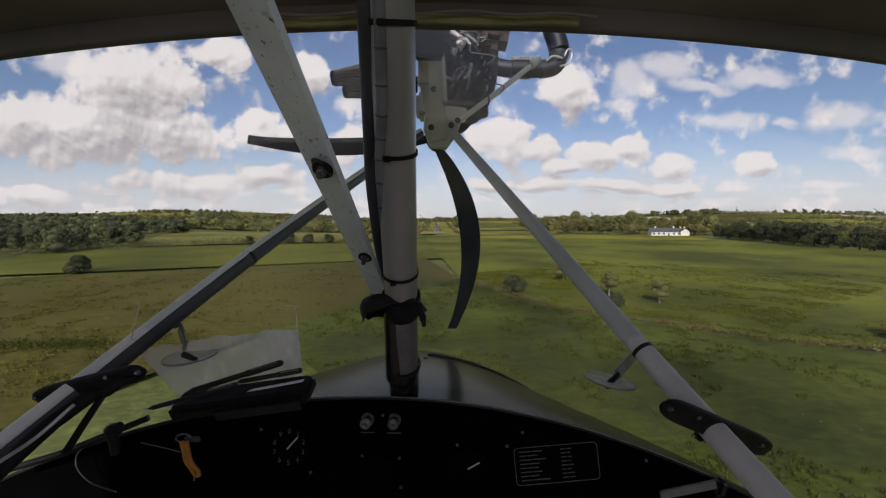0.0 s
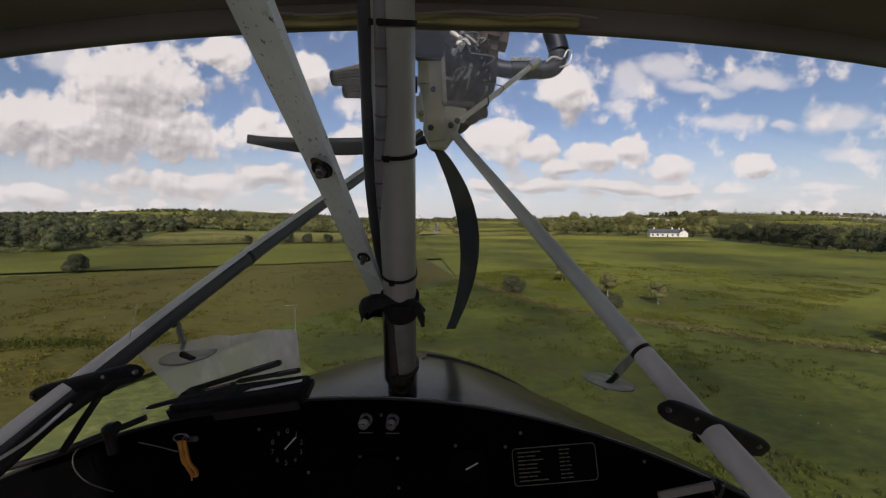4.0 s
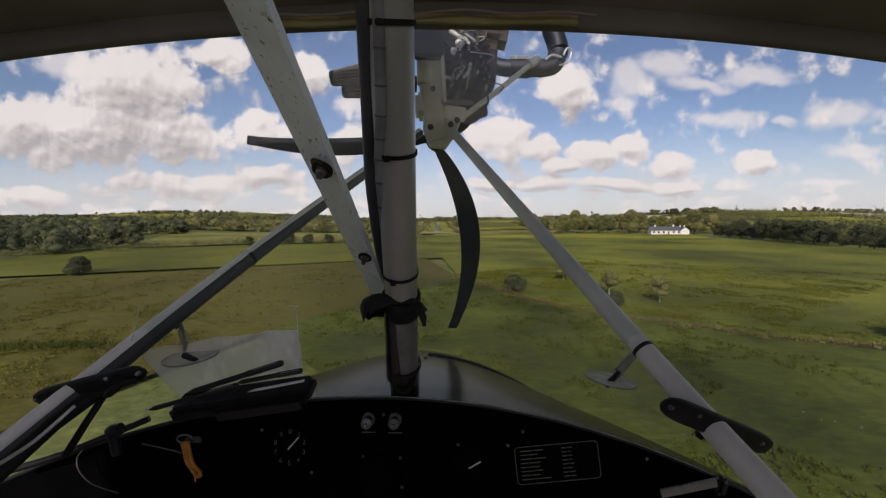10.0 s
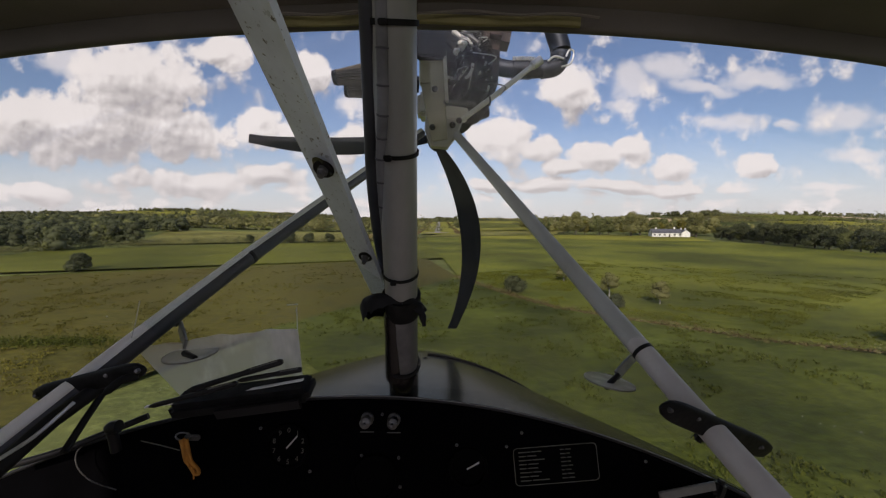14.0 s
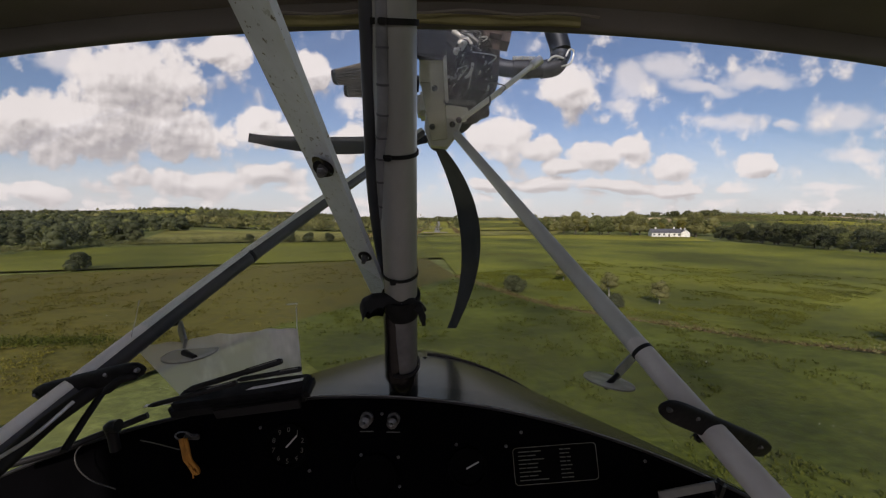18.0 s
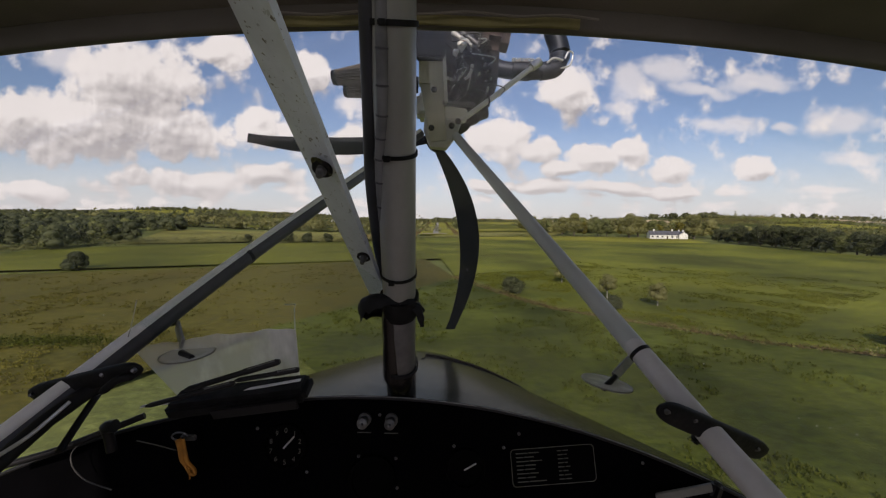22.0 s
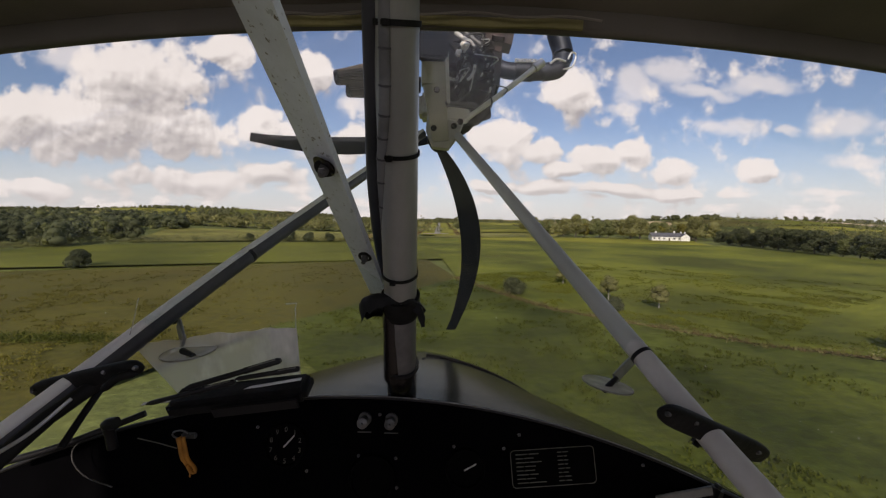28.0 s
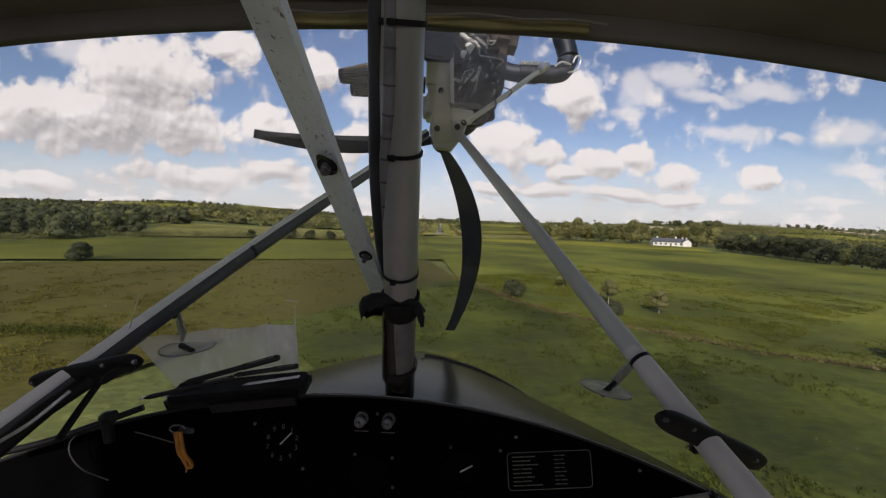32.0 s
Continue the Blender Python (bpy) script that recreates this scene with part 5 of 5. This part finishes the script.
def tree(name, h, spread, lobes, n, size, mat, bark, label, category, base=0.22, seed=1):
    r = random.Random(seed)
    t = new(name)
    tagged(t, label, category)
    lean = Vector((r.uniform(-0.06, 0.06) * h, r.uniform(-0.06, 0.06) * h, 0))
    trunk = [Vector((0, 0, -0.3)), lean * 0.2 + Vector((0, 0, h * 0.2)), lean * 0.6 + Vector((0, 0, h * 0.5)), lean + Vector((0, 0, h * 0.8))]
    part("trunk", tube(trunk, [h * 0.034, h * 0.024, h * 0.016, h * 0.005], 9), bark, t)
    for i in range(5):
        a = 6.283 * i / 5 + r.uniform(-0.4, 0.4)
        p0 = trunk[1].lerp(trunk[2], 0.2 + 0.16 * i)
        p1 = p0 + Vector((math.cos(a) * spread * 0.6, math.sin(a) * spread * 0.6, h * 0.16))
        part("limb", tube([p0, p0.lerp(p1, 0.5) + Vector((0, 0, h * 0.02)), p1], [h * 0.012, h * 0.008, h * 0.003], 6), bark, t)
    pts, balls = crown_points(n, h, spread, lobes, h * base)
    ob = new("crown", quad_mesh("crown", leaf_quads(pts, size), mat, balls))
    ob.parent = t
    return t


def repeat(thing, places, group, r):
    tagged(thing, group=group)
    for i, (x, y) in enumerate(places):
        k = r.uniform(0.8, 1.2)
        m = Matrix.Translation((x, y, height(x, y) + 0.1)) @ Matrix.Rotation(r.uniform(0, 6.28), 4, "Z") @ Matrix.Scale(k, 4)
        if i == 0:
            thing.matrix_world = m
        else:
            o = copy_thing(thing, Matrix.Identity(4))
            o.matrix_world = m


def along(p0, p1, n, wobble, r):
    return [(p0[0] + (p1[0] - p0[0]) * (i + 0.5) / n + r.uniform(-wobble, wobble), p0[1] + (p1[1] - p0[1]) * (i + 0.5) / n + r.uniform(-wobble, wobble)) for i in range(n)]


rng = random.Random(33)
# row of trees closing the broad field; dark leaves stand in for cloud shadow
row = along((172.0, 232.0), (163.0, 96.0), 33, 3.0, rng) + along((186.0, 250.0), (178.0, 110.0), 24, 4.0, rng)
kinds = [tree("tree", 8.8, 4.4, 11, 2600, 0.50, LEAF_DARK, BARK, "broadleaf tree in a field-edge row, cloud shade in its leaf colour", "tree", 0.0, 1),
         tree("tree", 7.2, 4.0, 10, 2300, 0.48, LEAF_GREEN, BARK, "rounded green broadleaf tree in a field-edge row", "tree", 0.0, 2),
         tree("tree", 9.6, 4.2, 11, 2600, 0.50, LEAF_DARK, BARK, "tall tree in a field-edge row, cloud shade in its leaf colour", "tree", 0.0, 3)]
for i, k in enumerate(kinds):
    repeat(k, row[i::3], "trees along the field edge", rng)
# garden trees round the farmhouse
near_house = [(134.0, 266.0), (126.0, 284.0), (141.0, 280.0), (150.0, 284.0), (160.0, 282.0), (172.0, 270.0), (178.0, 262.0), (118.0, 281.0), (110.0, 290.0),
              (102.0, 287.0), (184.0, 272.0), (168.0, 290.0), (94.0, 291.0), (127.0, 297.0), (145.0, 300.0), (190.0, 284.0), (176.0, 300.0), (158.0, 300.0)]
garden = [tree("tree", 16, 6.4, 13, 3400, 0.52, LEAF_OLIVE, BARK, "olive-green tree beside the white farmhouse", "tree", 0.06, 4),
          tree("tree", 13.5, 5.6, 12, 3000, 0.50, LEAF_GREEN, BARK, "green tree beside the white farmhouse", "tree", 0.06, 5),
          tree("tree", 10, 4.8, 11, 2600, 0.46, LEAF_GOLD, BARK, "yellowing tree beside the white farmhouse", "tree", 0.05, 15)]
for i, k in enumerate(garden):
    repeat(k, near_house[i::3], "trees round the farmhouse", rng)
# lone bushes and small trees in the near fields
bush = tree("bush", 4.4, 3.1, 12, 4200, 0.24, LEAF_DARK, BARK, "rounded dark thorn bush standing alone in grass", "bush", 0.02, 6)
repeat(bush, [(-88.7, 90.0)], "bushes in the fields", rng)
scrub = tree("bush", 2.3, 1.9, 8, 1500, 0.20, LEAF_DARK, BARK, "low dark scrub bush by a ditch", "bush", 0.0, 7)
repeat(scrub, [(24.0, 50.5), (46.0, 35.5), (12.0, 62.0), (58.0, 30.0)], "scrub along the ditches", rng)
birch = tree("birch_tree", 4.4, 1.7, 12, 900, 0.17, LEAF_OLIVE, PALE_BARK, "thin pale-barked birch by the ditch", "tree", 0.22, 8)
repeat(birch, [(23.5, 72.0), (26.0, 57.5), (31.0, 52.5)], "birches by the ditch", rng)
oak = tree("oak_tree", 13.5, 6.6, 14, 5200, 0.42, LEAF_GREEN, BARK, "large spreading oak at a hedge corner", "tree", 0.14, 9)
repeat(oak, [(-36.0, 207.0)], "oaks at the hedge corners", rng)
gorse = tree("bush", 3.6, 2.6, 9, 2000, 0.26, LEAF_GOLD, BARK, "yellowing autumn bush in a hedge", "bush", 0.0, 16)
repeat(gorse, [(-24.0, 216.0), (-17.5, 224.0), (-29.0, 198.0), (-52.0, 199.0)], "yellowing bushes by the oak", rng)
thorn = tree("bush", 4.4, 3.2, 10, 2200, 0.30, LEAF_DARK, BARK, "dark tall thorn bush in a hedge", "bush", 0.0, 17)
repeat(thorn, [(-43.0, 203.0), (-31.0, 212.0), (-60.0, 196.0), (-70.0, 193.0), (-79.0, 191.0), (-88.0, 188.0), (-97.0, 186.0), (-21.0, 221.0)], "thorn bushes in the hedge", rng)


def clump_line(lines, spacing, h, width, per, size, r):
    out = []
    for p0, p1 in lines:
        n = max(1, int(math.hypot(p1[0] - p0[0], p1[1] - p0[1]) / spacing))
        for i in range(n):
            f = (i + r.random()) / n
            x, y = p0[0] + (p1[0] - p0[0]) * f, p0[1] + (p1[1] - p0[1]) * f
            hh = h * r.choice((0.6, 0.8, 1.0, 1.0, 1.7))
            c = np.array([x, y, height(x, y)])
            pts = nrg.normal(size=(per, 3)) * np.array([width * 0.45, width * 0.45, hh * 0.27]) + np.array([0, 0, hh * 0.5])
            pts[:, 2] = np.abs(pts[:, 2])
            out.append(c + pts)
    return leaf_quads(np.concatenate(out), size)


# hedges and banks of the near fields
HEDGE = [(-160.0, 118.0), (-150.0, 132.0), (-146.0, 146.0), (-138.0, 160.0), (-105.0, 184.0), (-52.0, 198.0), (-15.0, 231.0)]
stuff("hedgerow", clump_line(list(zip(HEDGE, HEDGE[1:])), 1.4, 2.6, 2.2, 60, 0.34, rng), LEAF_OLIVE, "overgrown green hedgerow below a wood", "hedge")
stuff("hedgerow", clump_line(list(zip(HEDGE, HEDGE[1:])), 3.5, 3.4, 2.6, 60, 0.36, rng), LEAF_DARK, "darker thorn in an overgrown hedgerow", "hedge")
stuff("hedgerow", clump_line([((-17.0, 250.0), (47.0, 267.0)), ((47.0, 267.0), (86.0, 278.0)), ((86.0, 278.0), (134.0, 268.0))], 1.3, 1.3, 1.4, 40, 0.30, rng), LEAF_GREEN, "low hedge at the end of the broad field", "hedge")
BANK = [(-140.0, 62.0), (-95.0, 79.5), (-65.0, 92.0), (-27.0, 108.0)]
stuff("grass_bank", clump_line(list(zip(BANK, BANK[1:])), 0.7, 0.26, 1.0, 30, 0.15, rng), TUSSOCK, "low rough grass bank between fields", "bank")
stuff("field_scrub", clump_line([((-62.0, 34.0), (-33.0, 36.0)), ((-60.0, 35.0), (-35.0, 36.8))], 0.8, 0.42, 1.6, 110, 0.15, rng), DARK_TUSSOCK, "dark scrub along a shallow dip in the field", "scrub")
DITCH = [(2.7, 78.0), (10.4, 60.5), (15.4, 51.0), (21.5, 46.0), (27.2, 41.4), (32.6, 37.0), (41.0, 33.6), (70.0, 22.0)]
stuff("ditch_rushes", clump_line(list(zip(DITCH, DITCH[1:])), 0.35, 0.45, 0.9, 34, 0.13, rng), RUSHES, "brown dry rushes along a ditch", "rushes")
stuff("ditch_scrub", clump_line(list(zip(DITCH, DITCH[1:])), 1.3, 0.5, 1.3, 40, 0.16, rng), LEAF_OLIVE, "green scrub along a ditch", "scrub")


def tussocks(n, spots, r):
    """Rough tufts of grass standing over a field: spots are corners of triangles that hold them."""
    out = []
    for _ in range(n):
        a, b, c = r.choice(spots)
        u, v = r.random(), r.random()
        if u + v > 1:
            u, v = 1 - u, 1 - v
        x, y = a[0] + (b[0] - a[0]) * u + (c[0] - a[0]) * v, a[1] + (b[1] - a[1]) * u + (c[1] - a[1]) * v
        if noise.noise(Vector((x * 0.16, y * 0.16, 4.0))) < -0.05:
            continue
        k = r.uniform(0.5, 1.3)
        out.append(np.array([x, y, height(x, y) + 0.3]) + nrg.normal(size=(9, 3)) * np.array([0.24, 0.24, 0.022]) * k)
    return leaf_quads(np.concatenate(out), 0.13, 1.5)


stuff("grass_tussocks", tussocks(9000, [((16, 52), (34, 38), (95, 75)), ((16, 52), (95, 75), (40, 110)), ((34, 38), (80, 20), (110, 60)), ((3, 80), (16, 52), (45, 105))], rng), TUSSOCK, "rough green tussocks in a grazed field", "grass")
stuff("grass_tussocks", tussocks(2600, [((-20, 40), (3, 76), (14, 48)), ((12, 8), (15, 49), (32, 36)), ((12, 8), (32, 36), (70, 8)), ((-20, 40), (14, 48), (10, 8))], rng), DARK_TUSSOCK, "dark green tussocks in a pasture", "grass")
stuff("grass_tussocks", tussocks(3200, [((-90, 76), (-20, 42), (-6, 112)), ((-90, 76), (-60, 30), (-20, 42)), ((-60, 30), (-30, 5), (-20, 42))], rng), DRY_TUSSOCK, "dull brown-green tussocks in a rough field", "grass")


def wood(places, hmin, hmax, per, size, r):
    out, solid = [], []
    for x, y in places:
        h = r.uniform(hmin, hmax)
        pts, balls = crown_points(per, h, h * r.uniform(0.40, 0.72), 6, h * 0.05)
        foot = np.array([x, y, height(x, y)])
        out.append(pts + foot)
        solid += [(c + foot, q) for c, q in balls]
    return leaf_quads(np.concatenate(out), size), solid


def scatter(n, x0, x1, y0, y1, r):
    return [(r.uniform(x0, x1), r.uniform(y0, y1)) for _ in range(n)]


# wooded hill on one side
hill = [p for p in scatter(1100, -460, -146, 128, 430, rng) if p[0] < -0.52 * p[1] - 62 + 14 * math.sin(p[1] * 0.05) and p[1] > 0.72 * -p[0] + 8]
stuff("hill_wood", wood(hill, 6, 11, 260, 0.65, rng), LEAF_DARK, "dark mixed wood on a low hill", "wood")
stuff("hill_wood", wood(hill[1::5], 6, 10, 320, 0.6, rng), LEAF_GREEN, "green mixed wood on a low hill", "wood")
ridge = [(rng.uniform(-420, -60), rng.uniform(330, 440)) for _ in range(170)]
stuff("ridge_wood", wood(ridge, 5, 10, 160, 0.9, rng), LEAF_OLIVE, "broken line of trees on a ridge", "wood")
# woods behind the farmhouse and the row
behind = [p for p in scatter(430, 85, 330, 240, 440, rng) if (p[0] > 190 or p[1] > 305) and p[0] < 0.74 * p[1] and math.sin(p[0] * 0.071) + math.sin(p[1] * 0.053 + 1.0) > -0.9]
stuff("farm_wood", wood(behind[::2], 6, 14, 260, 0.75, rng), LEAF_OLIVE, "olive-green wood behind the farmhouse", "wood")
stuff("farm_wood", wood(behind[1::2], 5, 12, 260, 0.75, rng), LEAF_GREEN, "green wood behind the farmhouse", "wood")
copse = [p for p in scatter(150, 190, 480, 170, 430, rng) if p[0] > 0.74 * p[1]]
stuff("copse", wood(copse, 4, 7.5, 260, 0.6, rng), LEAF_OLIVE, "low copses and thickets among small fields", "wood")
# far hedges, hedgerow trees and woods
near_lines = [l for l in hedge_lines if l[0][1] < 800]
far_lines = [l for l in hedge_lines if l[0][1] >= 800]
clear = [l for l in near_lines if not (abs(l[0][0] + 12) < 70 and l[0][1] < 900)]
stuff("far_hedges", clump_line(clear, 5.0, 2.8, 3.0, 12, 1.4, rng), FAR_LEAF, "dark hedgerows dividing the far fields", "hedge")
stuff("far_hedges", clump_line(clear[::2], 14.0, 8.0, 4.5, 26, 1.8, rng), LEAF_OLIVE, "hedgerow trees among far fields", "hedge")
stuff("far_hedges", clump_line(far_lines, 12.0, 4.2, 7.0, 8, 3.2, rng), FAR_LEAF, "dark hedgerows dividing the far fields", "hedge")
stuff("far_hedges", clump_line(far_lines[::3], 26.0, 8.0, 12.0, 12, 3.8, rng), LEAF_OLIVE, "hedgerow trees far off", "hedge")
far_spots = []
for _ in range(70):
    y = rng.uniform(750, 3000)
    x = rng.uniform(-1.35, 1.35) * y
    for _ in range(22):
        far_spots.append((x + rng.gauss(0, 55), y + rng.gauss(0, 22)))
stuff("far_woods", wood(far_spots, 8, 13, 40, 3.2, rng), FAR_LEAF, "dark woods far off near the horizon", "wood")

# ---- the farm strip ahead ----
def strip_x(y):
    return -5.0 - 0.010 * (y - 300)


def strip_line(y0, y1, s0, s1):
    return ((strip_x(y0) + s0, y0), (strip_x(y0) + s1, y0), (strip_x(y1) + s1, y1), (strip_x(y1) + s0, y1))


field(strip_line(286, 860, -13, 14), BRIGHT, "mown grass verge of the farm strip", 0.66)
runway = field(strip_line(300, 850, -2.4, 2.4), TARMAC, "narrow worn tarmac strip through mown grass", 0.74, 9)
runway.name = "runway"
field(strip_line(420, 440, -60, 6), GRAVEL, "pale gravel yard crossing the strip", 0.80, 9).name = "gravel_yard"
field(strip_line(296, 303, -11, 9), GRAVEL, "pale worn earth at the strip's end", 0.82, 4).name = "strip_threshold"
stuff("tall_grass", clump_line([((strip_x(y) + s, y), (strip_x(y + 40) + s, y + 40)) for y in range(290, 800, 40) for s in (16, 18, -15, -18)], 1.6, 0.8, 1.6, 14, 0.36, rng), RUSHES, "tall dry grass beside the strip", "grass")
stuff("willow_plantation", clump_line([((strip_x(y) - s, y), (strip_x(y + 30) - s, y + 30)) for y in range(440, 700, 30) for s in range(30, 80, 6)], 2.5, 3.2, 1.6, 18, 0.7, rng), LEAF_OLIVE, "dense rows of coppiced willow", "plantation")
stuff("strip_wood", wood([(strip_x(600) + rng.uniform(24, 60), rng.uniform(520, 680)) for _ in range(70)], 4, 7, 140, 0.8, rng), LEAF_GREEN, "young green wood beside the strip", "wood")
post = None
for i in range(46):
    y = 305 + i * 7.5
    x = strip_x(y) + 21
    if post is None:
        bm = lathe([(0.055, -0.3), (0.055, 1.22), (0.02, 1.32), (0, 1.33)], Matrix.Identity(4), 8)
        post = tagged(part("fence_post", bm, POST_WOOD), "pale round wooden fence post in long grass", "fence post", "fence posts beside the strip")
        ob = post
    else:
        ob = copy_thing(post, Matrix.Identity(4))
    ob.matrix_world = Matrix.Translation((x, y, height(x, y))) @ Matrix.Rotation(rng.uniform(-0.06, 0.06), 4, "Y")


# ---- farmhouses ----
def cottage(x, y, turn, length, depth, eaves, label):
    h = new("farmhouse")
    tagged(h, label, "house")
    wall = box((length, depth, eaves + 1.0), pose(0, 0, eaves / 2 - 0.5), 0.03)
    part("wall", wall, RENDER_WHITE, h, "white rendered wall")
    for s in (-1, 1):
        gb = bmesh.new()
        v = [gb.verts.new((s * length / 2 + d, yy, zz)) for d in (-0.15 * s, 0.004 * s) for yy, zz in ((-depth / 2, eaves - 0.01), (depth / 2, eaves - 0.01), (0, eaves + depth * 0.36))]
        gb.faces.new(v[:3]), gb.faces.new(v[3:])
        for a, b in ((0, 1), (1, 2), (2, 0)):
            gb.faces.new((v[a], v[b], v[3 + b], v[3 + a]))
        part("gable", gb, RENDER_WHITE, h)
    for s in (-1, 1):
        rb = bmesh.new()
        sweep(rb, [(-length / 2 - 0.3, 0), (length / 2 + 0.3, 0), (length / 2 + 0.3, 0.14), (-length / 2 - 0.3, 0.14)],
              [(0, s * (depth / 2 + 0.4), eaves - 0.28), (0, 0, eaves + depth * 0.36)], up=(0, 0, 1))
        part("roof", rb, SLATE, h, "grey slate roof slope")
    for cx in (-length * 0.32, length * 0.30):
        c = part("chimney", box((0.9, 0.7, 1.5), pose(cx, 0, eaves + depth * 0.36 + 0.45), 0.03), RENDER_WHITE, h)
        part("chimney_pot", lathe([(0.16, 0), (0.19, 0.1), (0.14, 0.4), (0.12, 0.4)], pose(cx, 0, eaves + depth * 0.36 + 1.2), 12), POST_WOOD, c)
    n = max(3, int(length / 2.8))
    for i in range(n):
        wx = -length / 2 + length * (i + 0.5) / n
        tall = i == n // 2
        w = part("door" if tall else "window", box((1.0 if tall else 1.2, 0.06, 2.0 if tall else 1.25), pose(wx, -depth / 2 - 0.02, 1.0 if tall else 1.5), 0.01), BARK if tall else WINDOW_GLASS, h)
        if not tall:
            part("window_frame", box((1.36, 0.05, 0.10), pose(wx, -depth / 2 - 0.05, 0.85), 0.01), FRAME_WHITE, w)
            part("window_frame", box((0.06, 0.05, 1.25), pose(wx, -depth / 2 - 0.06, 1.5), 0.005), FRAME_WHITE, w)
    h.matrix_world = Matrix.Translation((x, y, height(x, y) + 0.25)) @ Matrix.Rotation(radians(turn), 4, "Z")
    return h


hx, hy = (153.0, 257.0)
cottage(hx, hy, -8, 19, 6.5, 2.9, "long white bungalow farmhouse with slate roof")
cottage(hx + 11.0, hy - 1.8, 82, 9, 5.5, 2.9, "white gabled farmhouse wing with slate roof")
for px, py, tn in ((-430, 700, 12), (-700, 1050, -20), (-260, 900, 30), (520, 900, 15), (760, 1150, -25), (40, 660, 5)):
    cottage(px, py, tn, 13, 7, 4.2, "small white farmhouse among far hedges")
